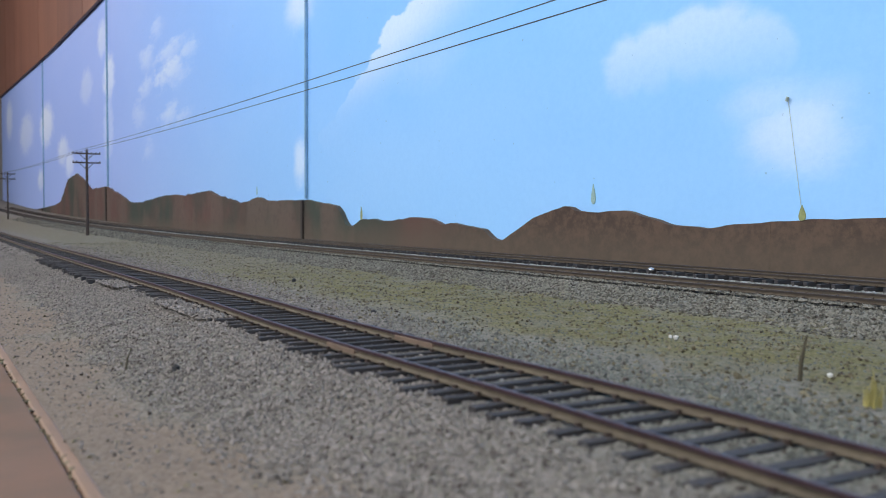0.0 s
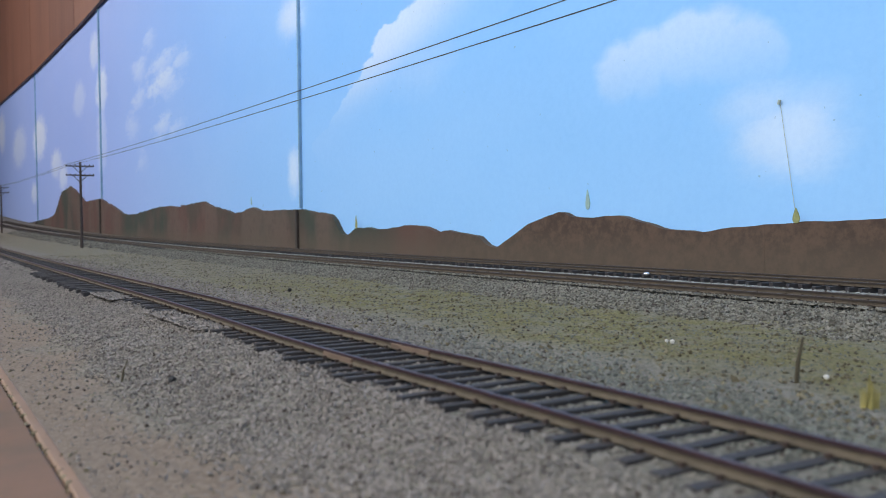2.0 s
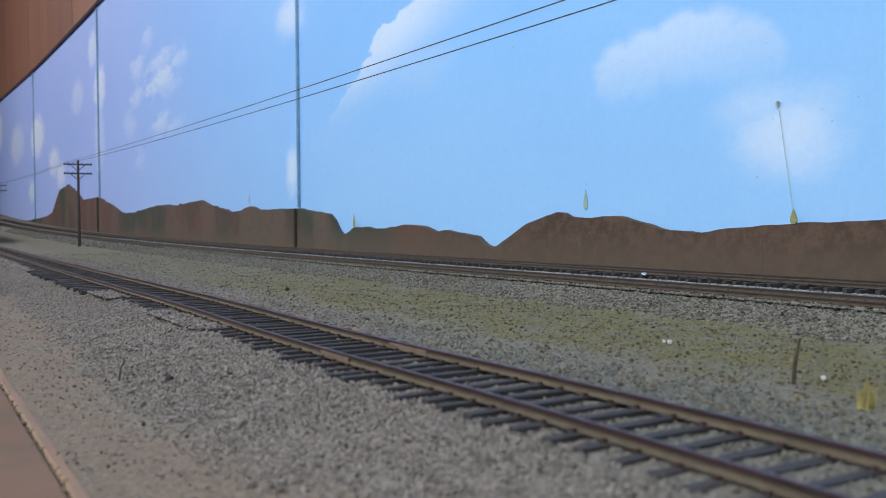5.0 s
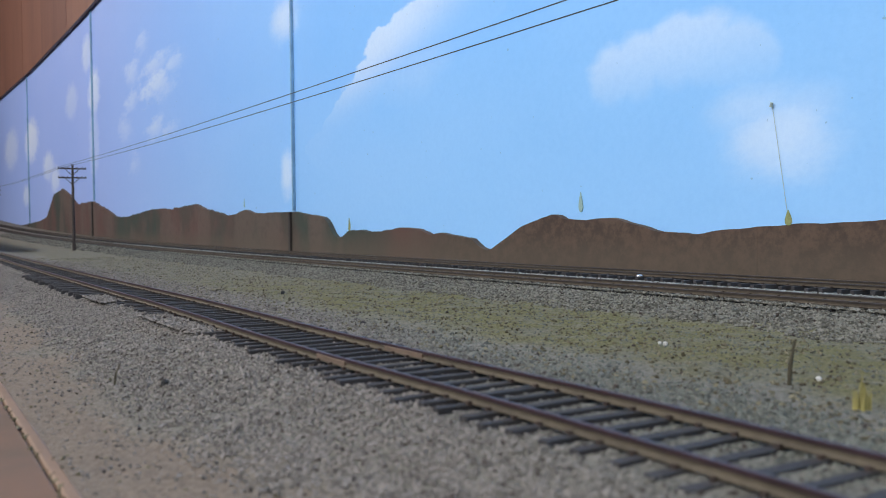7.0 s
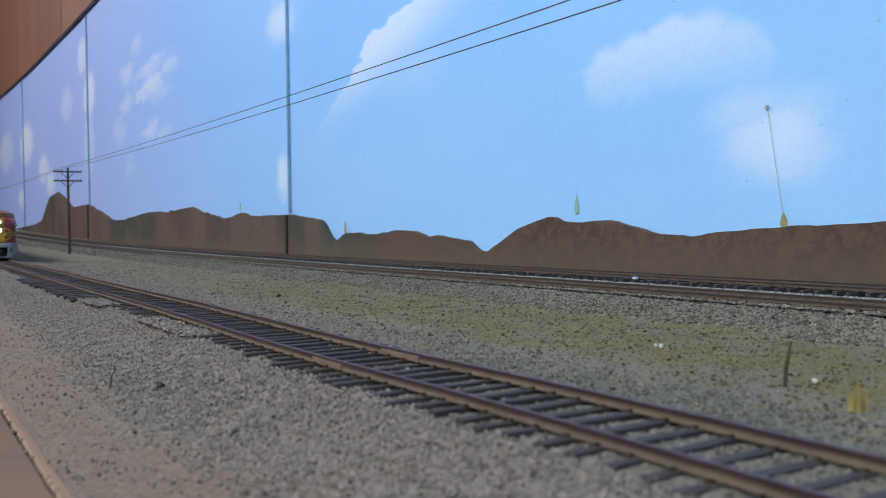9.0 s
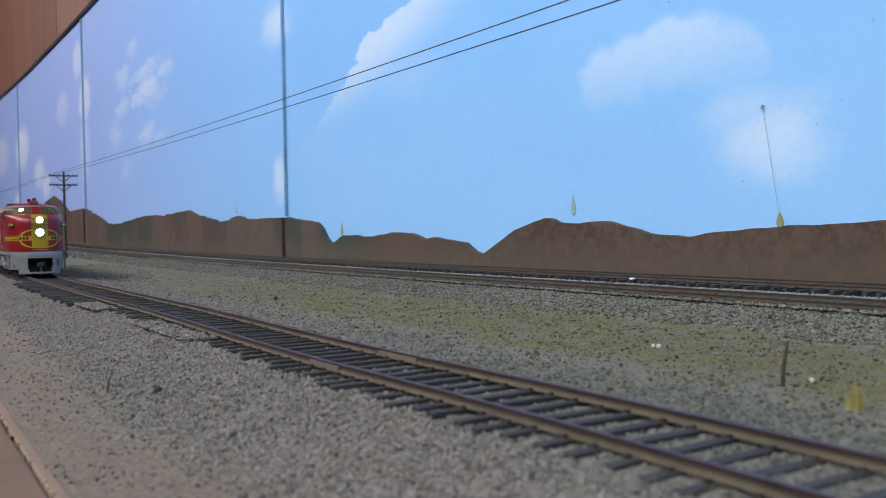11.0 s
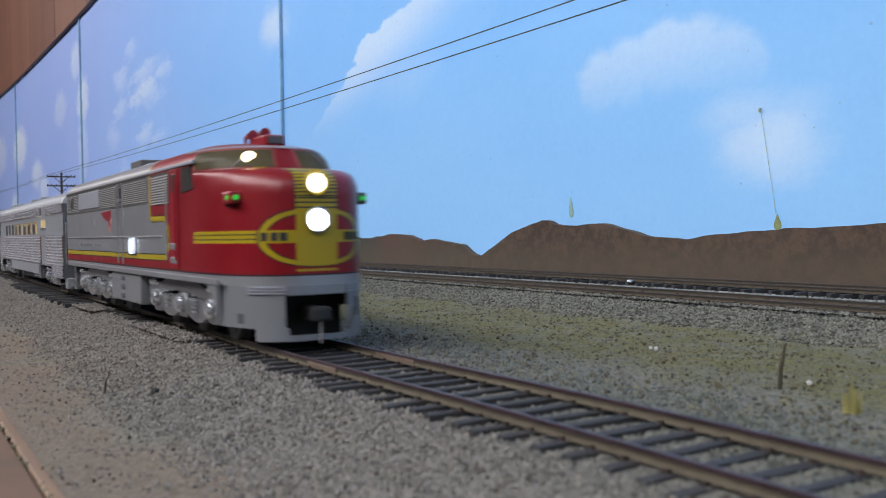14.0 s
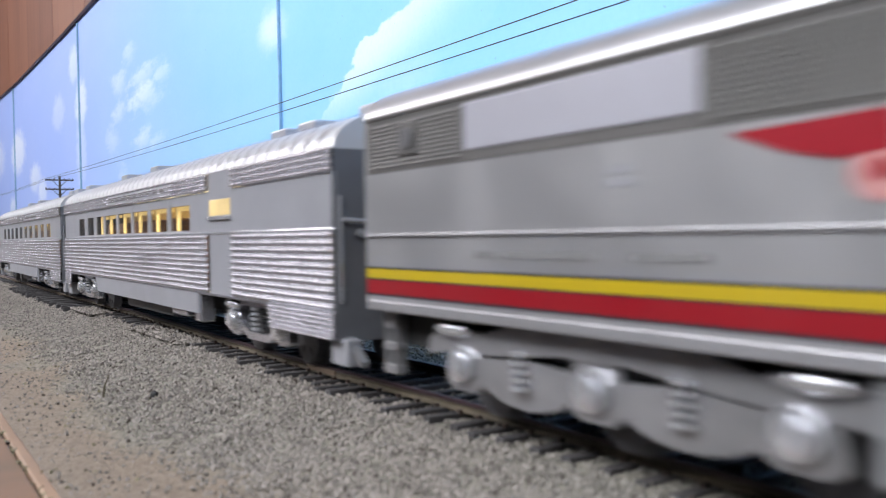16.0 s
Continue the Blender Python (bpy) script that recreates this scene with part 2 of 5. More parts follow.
def loco_paint():
    """Silver body with a red nose, edged in yellow and black; lengths in metres from the rear end."""
    m, nt, b = mat("locomotive_paint")
    tc = nt.nodes.new("ShaderNodeTexCoord")
    sep = nt.nodes.new("ShaderNodeSeparateXYZ")
    nt.links.new(tc.outputs["Object"], sep.inputs[0])
    X, Y, Z = (mth(nt, "MULTIPLY", sep.outputs[k], 1000.0) for k in "XYZ")
    cx = mth(nt, "MAXIMUM", mth(nt, "SUBTRACT", X, 153.0), 0.0)
    cz = mth(nt, "SUBTRACT", Z, 24.8)
    cap = mth(nt, "SUBTRACT", mth(nt, "SQRT", mth(nt, "ADD", mth(nt, "MULTIPLY", cx, cx), mth(nt, "MULTIPLY", cz, cz))), 4.3)
    # the red field's corner is rounded
    ru, rv = mth(nt, "SUBTRACT", 141.4, X), mth(nt, "SUBTRACT", 3.4, cap)
    ru0, rv0 = mth(nt, "MAXIMUM", ru, 0.0), mth(nt, "MAXIMUM", rv, 0.0)
    arc = mth(nt, "SQRT", mth(nt, "ADD", mth(nt, "MULTIPLY", ru0, ru0), mth(nt, "MULTIPLY", rv0, rv0)))
    d = mth(nt, "SUBTRACT", mth(nt, "SUBTRACT", 3.4, arc), mth(nt, "MINIMUM", mth(nt, "MAXIMUM", ru, rv), 0.0))
    d = mth(nt, "MAXIMUM", d, mth(nt, "SUBTRACT", 20.5, Z))

    def band(x, lo, hi):
        return mth(nt, "MULTIPLY", mth(nt, "GREATER_THAN", x, lo), mth(nt, "LESS_THAN", x, hi))
    n1 = noise_tex(nt, coords(nt), 60, 4)
    red = mix(nt, n1, (0.158, 0.0035, 0.008), (0.202, 0.0045, 0.010))
    silver = mix(nt, n1, (0.36, 0.36, 0.38), (0.43, 0.43, 0.45))
    yellow, black = (0.32, 0.232, 0.009), (0.015, 0.014, 0.02)
    col = mix(nt, mth(nt, "GREATER_THAN", d, 0.0), silver, red)
    col = mix(nt, band(d, 0.0, 0.3), col, black)
    col = mix(nt, band(d, 0.3, 1.7), col, yellow)
    col = mix(nt, band(d, 1.7, 1.95), col, black)
    # nose: three lines, an oval band, a middle panel
    front = mth(nt, "GREATER_THAN", X, 181.0)
    stripes = mth(nt, "MULTIPLY", front, band(Z, 23.4, 26.2))
    gaps = mth(nt, "ADD", band(Z, 24.15, 24.4), band(Z, 25.2, 25.45))
    ey = mth(nt, "DIVIDE", mth(nt, "ADD", mth(nt, "ABSOLUTE", Y), mth(nt, "MULTIPLY", mth(nt, "MAXIMUM", mth(nt, "SUBTRACT", 214.8, X), 0.0), 0.75)), 15.4)
    ez = mth(nt, "DIVIDE", mth(nt, "SUBTRACT", Z, 24.6), 6.4)
    e = mth(nt, "SQRT", mth(nt, "ADD", mth(nt, "MULTIPLY", ey, ey), mth(nt, "MULTIPLY", ez, ez)))
    nose = mth(nt, "GREATER_THAN", X, 196.0)
    inside = mth(nt, "MULTIPLY", nose, mth(nt, "LESS_THAN", e, 1.0))
    ring = mth(nt, "MULTIPLY", nose, band(e, 0.86, 1.0))
    aY = mth(nt, "ABSOLUTE", Y)
    panel = mth(nt, "MULTIPLY", mth(nt, "MULTIPLY", mth(nt, "LESS_THAN", aY, 4.9), nose), band(Z, 18.4, 40.75))
    lines = mth(nt, "ADD", mth(nt, "ADD", band(Z, 31.0, 31.35), band(Z, 32.1, 32.45)), band(Z, 33.1, 33.45))
    slots = mth(nt, "MULTIPLY", mth(nt, "LESS_THAN", mth(nt, "MODULO", Z, 0.8), 0.30), band(Z, 33.4, 40.2))
    lines = mth(nt, "MAXIMUM", lines, slots)
    edge = mth(nt, "MULTIPLY", mth(nt, "MULTIPLY", band(aY, 4.9, 5.2), nose), band(Z, 31.0, 40.75))
    under = mth(nt, "MULTIPLY", mth(nt, "MULTIPLY", mth(nt, "LESS_THAN", aY, 4.9), nose), band(Z, 17.1, 17.6))
    col = mix(nt, stripes, col, yellow)
    col = mix(nt, mth(nt, "MULTIPLY", stripes, mth(nt, "MULTIPLY", gaps, mth(nt, "SUBTRACT", 1.0, inside))), col, black)
    col = mix(nt, mth(nt, "MULTIPLY", nose, band(e, 1.0, 1.035)), col, black)
    col = mix(nt, ring, col, yellow)
    col = mix(nt, mth(nt, "MULTIPLY", nose, band(e, 0.825, 0.86)), col, black)
    col = mix(nt, mth(nt, "MULTIPLY", inside, band(Z, 23.4, 26.2)), col, yellow)
    col = mix(nt, panel, col, yellow)
    col = mix(nt, mth(nt, "MULTIPLY", panel, lines), col, black)
    col = mix(nt, edge, col, black)
    col = mix(nt, under, col, yellow)
    # sill
    col = mix(nt, mth(nt, "LESS_THAN", Z, 16.5), col, black)
    low = mth(nt, "LESS_THAN", Z, 16.1)
    col = mix(nt, low, col, silver)
    isred = mth(nt, "MULTIPLY", mth(nt, "GREATER_THAN", d, 0.0), mth(nt, "SUBTRACT", 1.0, low))
    nt.links.new(col, b.inputs["Base Color"])
    nt.links.new(ramp(nt, isred, 0, 1, 0.70, 0.0), b.inputs["Metallic"])
    nt.links.new(ramp(nt, n1, 0.3, 0.7, 0.30, 0.42), b.inputs["Roughness"])
    return m


RAIL_MAT = plain("weathered_rail", (0.072, 0.057, 0.038), 0.7, 0, 0.3, 500)
REAR_RAIL_MAT = plain("brown_rear_rail", (0.056, 0.043, 0.029), 0.75, 0, 0.35, 500)
REAR_TOP_MAT = plain("dark_rear_rail_head", (0.034, 0.026, 0.022), 0.55, 0.1, 0.25, 300)
RAIL_TOP_MAT = plain("worn_rail_head", (0.046, 0.027, 0.032), 0.45, 0.3, 0.25, 300)
TIE_MAT = plain("stained_tie_wood", (0.026, 0.024, 0.026), 0.75, 0, 0.45, 500, stretch=(3, 0.3, 3), spread=0.45, bumpy=0.5)
SPIKE_MAT = plain("rusty_spike", (0.045, 0.030, 0.024), 0.75, 0.2, 0.3, 400)
JOINER_MAT = plain("rail_joiner_brown", (0.135, 0.095, 0.070), 0.6, 0.1, 0.2, 300)
GROUND_MAT = ground_mat()
BALLAST_MAT = stone_mat("grey_ballast", (0.106, 0.095, 0.087), (0.236, 0.213, 0.197), (0.074, 0.079, 0.069), (0.152, 0.158, 0.140))
REAR_STONE = stone_mat("dark_grey_ballast", (0.062, 0.060, 0.050), (0.205, 0.197, 0.170))
# lit copy of the rear stones; stronger light is put into the colour
LIT_STONE = stone_mat("lit_grey_ballast", (0.19, 0.20, 0.19), (0.34, 0.35, 0.34))
CRUMB_MAT = stone_mat("ground_crumbs", (0.05, 0.042, 0.024), (0.20, 0.178, 0.12))
SKY_MAT, HILL_MAT = sky_paint(), hill_paint()
WOOD_MAT = wood_mat("red_brown_wood", (0.24, 0.100, 0.055), (0.14, 0.052, 0.030))
FASCIA_MAT = wood_mat("orange_fascia_wood", (0.185, 0.108, 0.074), (0.105, 0.076, 0.052))
TRIM_MAT = plain("dark_edge_trim", (0.05, 0.028, 0.03), 0.6)
LIP_MAT = wood_mat("pinkish_plaster_lip", (0.27, 0.175, 0.120), (0.175, 0.118, 0.085))
POLE_MAT = plain("dark_pole_wood", (0.040, 0.030, 0.028), 0.85, 0, 0.3, 300)
CEILING_MAT = plain("white_ceiling", (0.72, 0.72, 0.72), 0.9, 0, 0.05, 9)
WIRE_MAT = plain("thin_black_wire", (0.03, 0.03, 0.035), 0.6)
WALL_MAT = plain("dark_grey_wall", (0.24, 0.24, 0.25), 0.9, 0, 0.06, 12)
FLOOR_MAT = plain("grey_floor", (0.10, 0.09, 0.085), 0.8, 0, 0.15, 8)
SEAM_SKY = plain("seam_blue_grey", (0.15, 0.30, 0.46), 0.6, 0, 0.3, 40)
SEAM_HILL = plain("seam_dark_brown", (0.030, 0.024, 0.022), 0.8, 0, 0.3, 40)
PAINT = loco_paint()
SILVER = plain("silver_paint", (0.35, 0.35, 0.37), 0.34, 0.65, 0.08, 60)
GRILLE_DARK = plain("dark_grille_backing", (0.060, 0.058, 0.058), 0.6, 0.2, 0.2, 200)
# darker copy of the silver paint, with the shade of the low parts in it
SHADED_SILVER = plain("shaded_silver_pilot", (0.25, 0.255, 0.275), 0.38, 0.5, 0.08, 60)
GREY = plain("dull_grey_paint", (0.088, 0.085, 0.085), 0.5, 0.25, 0.1, 120)
LIGHT_GRILLE = plain("mid_grey_grille", (0.165, 0.165, 0.17), 0.5, 0.3, 0.1, 120)
PALE = plain("pale_grey_panel", (0.34, 0.34, 0.39), 0.4, 0.35, 0.05, 60)
CHROME = plain("bright_plated_metal", (0.60, 0.61, 0.65), 0.14, 0.75, 0.1, 250)
FRAME = plain("plated_side_frame", (0.25, 0.25, 0.265), 0.28, 0.6, 0.25, 200)
STEEL = plain("stainless_side", (0.60, 0.61, 0.67), 0.27, 0.92, 0.06, 120)
ROOF_STEEL = plain("silver_roof", (0.50, 0.51, 0.54), 0.33, 0.4, 0.06, 120)
END_GREY = plain("dark_end_paint", (0.115, 0.12, 0.135), 0.45, 0.3, 0.12, 200)
STEEL_FLAT = plain("flat_silver_side", (0.33, 0.335, 0.37), 0.42, 0.5, 0.06, 120)
DARKGREY = plain("dark_grey_metal", (0.10, 0.10, 0.11), 0.5, 0.3, 0.15, 200)
BLACK = plain("black_underframe", (0.012, 0.012, 0.013), 0.7, 0, 0.2, 200)
DARKGLASS = plain("dark_cab_window", (0.035, 0.034, 0.032), 0.3, 0, 0.4, 200)
RED = plain("red_paint", (0.21, 0.006, 0.014), 0.34, 0, 0.08, 60)
YELLOW = plain("yellow_paint", (0.32, 0.232, 0.009), 0.4, 0, 0.08, 60)
GLOW = plain("headlight_glow", (1, 0.95, 0.85), 0.4, 0, 0, 10, (1.0, 0.93, 0.84), 12.0)
SWING_GLOW = plain("swinging_lamp_glow", (1, 0.95, 0.85), 0.4, 0, 0, 10, (1.0, 0.90, 0.74), 4.0)
CAB_GLOW = plain("cab_lamp_glow", (1, 0.9, 0.6), 0.4, 0, 0, 10, (1.0, 0.85, 0.5), 4.0)
GREEN_GLOW = plain("green_marker_glow", (0.02, 0.3, 0.03), 0.3, 0, 0, 10, (0.05, 1.0, 0.10), 0.3)
# car wall, curtains and door pane glow themselves, in place of lamp light
WARM = plain("glowing_car_interior", (0.42, 0.27, 0.10), 0.7, 0, 0.35, 90, (1.0, 0.55, 0.18), 0.10)
CURTAIN = plain("glowing_yellow_curtain", (0.6, 0.42, 0.15), 0.7, 0, 0.2, 90, (1.0, 0.66, 0.24), 0.45)
DOOR_LIT = plain("glowing_door_pane", (0.5, 0.38, 0.18), 0.5, 0, 0.3, 150, (1.0, 0.70, 0.30), 0.13)
LAMP_STRIP = plain("car_ceiling_lamp", (1, 0.8, 0.5), 0.5, 0, 0, 10, (1.0, 0.78, 0.38), 3.2)
REFLECTOR = plain("warm_lamp_reflector", (0.20, 0.13, 0.06), 0.35, 0.4, 0.3, 900, (1.0, 0.60, 0.25), 0.05)
PLATE_GLOW = plain("glowing_white_plate", (0.85, 0.9, 1.0), 0.3, 0, 0.05, 60, (0.80, 0.88, 1.0), 0.5)
NAVY = plain("navy_paint", (0.02, 0.03, 0.10), 0.4)
FOAM = plain("yellow_green_foam", (0.25, 0.28, 0.12), 0.9, 0, 0.35, 400)
FOAM_PALE = plain("pale_green_dab", (0.27, 0.40, 0.38), 0.9, 0, 0.2, 400)
STALK = plain("pale_stalk", (0.38, 0.46, 0.42), 0.9)
DRY = plain("dry_yellow_grass", (0.28, 0.245, 0.085), 0.9, 0, 0.3, 300)
STICK = plain("dark_twig", (0.052, 0.044, 0.026), 0.9, 0, 0.3, 300)
WHITE_BIT = plain("white_chip", (0.46, 0.45, 0.42), 0.8, 0, 0.1, 300)


def glass_mat():
    m, nt, b = mat("window_glass")
    b.inputs["Base Color"].default_value = (0.75, 0.8, 0.8, 1)
    b.inputs["Roughness"].default_value = 0.04
    b.inputs["Transmission Weight"].default_value = 1.0
    b.inputs["IOR"].default_value = 1.1
    return m


GLASS = glass_mat()


# ---- mesh helpers ----
def part(name, bm, material, parent=None, label="", smooth=False):
    me = bpy.data.meshes.new(name)
    if isinstance(bm, tuple):
        me.from_pydata(*bm)
    else:
        bm.to_mesh(me)
        bm.free()
    me.materials.append(material)
    if smooth:
        for p in me.polygons:
            p.use_smooth = True
    ob = new(name, me)
    ob.parent = parent
    if label:
        ob["label"] = label
    return ob


def box(bm, x0, x1, y0, y1, z0, z1, bevel=0.0):
    r = bmesh.ops.create_cube(bm, size=1)
    vs = r["verts"]
    bmesh.ops.scale(bm, vec=(x1 - x0, y1 - y0, z1 - z0), verts=vs)
    bmesh.ops.translate(bm, vec=((x0 + x1) / 2, (y0 + y1) / 2, (z0 + z1) / 2), verts=vs)
    if bevel:
        es = list({e for v in vs for e in v.link_edges})
        bmesh.ops.bevel(bm, geom=es, offset=bevel, segments=2, affect="EDGES", profile=0.5)
    return bm


def boxes(*dims, bevel=0.0):
    bm = bmesh.new()
    for d in dims:
        box(bm, *d, bevel=bevel)
    return bm


def rod(bm, a, b, r0, r1=None, seg=10):
    a, b = Vector(a), Vector(b)
    d = b - a
    m = Matrix.Translation((a + b) / 2) @ d.to_track_quat("Z", "Y").to_matrix().to_4x4()
    bmesh.ops.create_cone(bm, cap_ends=True, segments=seg, radius1=r0, radius2=r0 if r1 is None else r1, depth=d.length, matrix=m)
    return bm


def rods(*items, seg=10):
    bm = bmesh.new()
    for it in items:
        rod(bm, *it, seg=seg)
    return bm


def prism(pts, y0, y1):
    """A slab from an outline in x and z, between y0 and y1."""
    bm = bmesh.new()
    a = [bm.verts.new((x, y0, z)) for x, z in pts]
    b = [bm.verts.new((x, y1, z)) for x, z in pts]
    n = len(pts)
    for i in range(n):
        bm.faces.new((a[i], a[(i + 1) % n], b[(i + 1) % n], b[i]))
    fa, fb = bm.faces.new(a), bm.faces.new(b)
    bmesh.ops.triangulate(bm, faces=[fa, fb])
    bmesh.ops.recalc_face_normals(bm, faces=bm.faces)
    return bm


def strip_board(top, z0, y0, y1):
    """An upright board with an uneven top edge."""
    v = [(x, y, zz) for x, z in top for y, zz in ((y0, z0), (y0, z), (y1, z), (y1, z0))]
    f = []
    for i in range(len(top) - 1):
        a, b = i * 4, i * 4 + 4
        f += [(a, b, b + 1, a + 1), (a + 1, b + 1, b + 2, a + 2), (a + 2, b + 2, b + 3, a + 3)]
    n = len(v) - 4
    f += [(0, 1, 2, 3), (n + 3, n + 2, n + 1, n)]
    return v, [], f


def empty(name, label, category, group=""):
    return tagged(new(name), label, category, group)


# ---- the lie of the land ----
def swing(x):
    """How far the near track swings towards the backdrop."""
    return 0.009 * x * x if x < 0 else 0.0


# the hand-laid rails wander a little and kink at their joint
KINK_X = [-1.2, -0.8, -0.5, -0.32, -0.26, -0.21, -0.165, -0.125, -0.09, -0.04, 0.1]
KINK_Y = [0.0, 0.0010, 0.0018, 0.0026, 0.0017, 0.0003, 0.0002, 0.0012, 0.0020, 0.0021, 0.0021]


def bend(x):
    return swing(x) + float(np.interp(x, KINK_X, KINK_Y))


def rise(x):
    """How far the rear tracks climb."""
    return 0.0047 * (x + 0.4) ** 2 if x < -0.4 else 0.0


PROFILE_Y = [0.018, 0.0215, 0.034, 0.050, 0.0635, 0.068, 0.0715, 0.0735, 0.0890, 0.0910, 0.095, 0.100, 0.115, 0.130, 0.200, 0.212, 0.229, 0.234, 0.2735, 0.2765, 0.2805, 0.2865, 0.2895, 0.324, 0.330, 0.340, 0.395]
PROFILE_Z = [-0.0116, -0.0111, -0.0094, -0.0058, -0.0028, -0.0027, -0.0026, -0.0026, -0.0026, -0.0026, -0.0027, -0.0029, -0.0045, -0.0052, -0.0056, -0.0050, -0.0028, -0.0024, -0.0020, -0.0001, -0.0002, -0.0014, -0.0015, -0.0010, -0.0013, -0.0052, -0.0056]


def land(x, y):
    yy = y - bend(x) * np.clip((0.2 - y) / 0.06, 0, 1) * np.clip((y - 0.03) / 0.02, 0, 1)
    z = float(np.interp(yy, PROFILE_Y, PROFILE_Z))
    return z + rise(x) * float(np.clip((y - 0.11) / 0.11, 0, 1))


def rough(x, y):
    bare = 1.0 if y < 0.06 or 0.105 < y < 0.225 else 0.25
    return bare * (0.0007 * noise.noise(Vector((x * 60, y * 60, 0))) + 0.0004 * noise.noise(Vector((x * 220, y * 220, 3))))


def build_ground():
    xs = np.concatenate([np.linspace(-5.0, -1.5, 60), np.linspace(-1.48, 0.3, 340), np.linspace(0.33, 1.2, 20)])
    ys = np.concatenate([np.linspace(0.0206, 0.24, 92), np.linspace(0.244, 0.394, 30)])
    verts = [(x, y, land(x, y) + rough(x, y)) for x in xs for y in ys]
    n = len(ys)
    faces = [(i * n + j, (i + 1) * n + j, (i + 1) * n + j + 1, i * n + j + 1) for i in range(len(xs) - 1) for j in range(n - 1)]
    ob = part("ground", (verts, [], faces), GROUND_MAT, None, smooth=True)
    tagged(ob, "grey grit and olive ground cover of the model railway layout", "ground", kind="structure")
    base = part("baseboard", boxes((-5, 1.2, 0.0186, 0.394, -0.05, -0.0135)), FASCIA_MAT)
    tagged(base, "wooden baseboard under the model scenery", "baseboard", kind="structure")


OCTA = np.array([(1, 0, 0), (-1, 0, 0), (0, 1, 0), (0, -1, 0), (0, 0, 1), (0, 0, -1)], float)
OFACES = np.array([(0, 2, 4), (2, 1, 4), (1, 3, 4), (3, 0, 4), (2, 0, 5), (1, 2, 5), (3, 1, 5), (0, 3, 5)])


def stones(name, label, material, spots, sink=0.25):
    """Many small angular stones as one mesh; spots: x, y, z, size."""
    rng = np.random.default_rng(len(spots))
    n = len(spots)
    p = np.array(spots)
    v = OCTA[None] * p[:, 3][:, None, None] * rng.uniform(0.6, 1.25, (n, 6, 3))
    v += rng.normal(0, 0.16, (n, 6, 3)) * p[:, 3][:, None, None]
    a = rng.uniform(0, 6.28, n)
    b = rng.normal(0, 0.5, n)
    ca, sa, cb, sb = np.cos(a), np.sin(a), np.cos(b), np.sin(b)
    x, y, z = v[..., 0], v[..., 1], v[..., 2]
    y, z = y * cb[:, None] - z * sb[:, None], y * sb[:, None] + z * cb[:, None]
    x, y = x * ca[:, None] - y * sa[:, None], x * sa[:, None] + y * ca[:, None]
    v = np.stack([x, y, z * 0.85], -1) + p[:, None, :3] + np.array([0, 0, 1]) * (p[:, 3] * (0.5 - sink))[:, None, None]
    f = (OFACES[None] + np.arange(n)[:, None, None] * 6).reshape(-1, 3)
    me = bpy.data.meshes.new(name)
    me.from_pydata(v.reshape(-1, 3).tolist(), [], f.tolist())
    me.materials.append(material)
    ob = new(name, me)
    return tagged(ob, label, "ballast", kind="stuff")


def scatter(n, x0, x1, y0, y1, size, keep, near=0.0):
    rng = random.Random(int(n + y0 * 1e5))
    out = []
    while len(out) < n:
        k = rng.random()
        x = x1 + (x0 - x1) * (k ** (1 + near))
        y = rng.uniform(y0, y1)
        if rng.random() < keep(x, y):
            s = size * rng.uniform(0.55, 1.3)
            out.append((x, y, land(x, y) + rough(x, y), s))
    return out


GAUGE = 0.0172
NEAR_Y = 0.0813
REAR_A, REAR_B = 0.2586, 0.3056


def near_shoulder(x, y):
    yy = y - bend(x)
    edge = 0.034 + 0.006 * noise.noise(Vector((x * 25, 1, 0)))
    return float(np.clip((yy - edge) / 0.009, 0.015, 1)) if yy < 0.0655 + 0.0012 * noise.noise(Vector((x * 60, 5, 0))) else 0.0


def between_near(x, y):
    yy = y - bend(x) - NEAR_Y
    return 1.0 if abs(yy) < 0.0072 else 0.0


def far_shoulder(x, y):
    yy = y - bend(x)
    return float(np.clip((0.135 - yy) / 0.03, 0.0, 1)) if yy > 0.097 else 0.0


def rear_bank(x, y):
    lo = 0.206 + 0.006 * noise.noise(Vector((x * 30, 7, 0)))
    return float(np.clip((y - lo) / 0.006, 0, 1)) if y < 0.2425 else 0.0


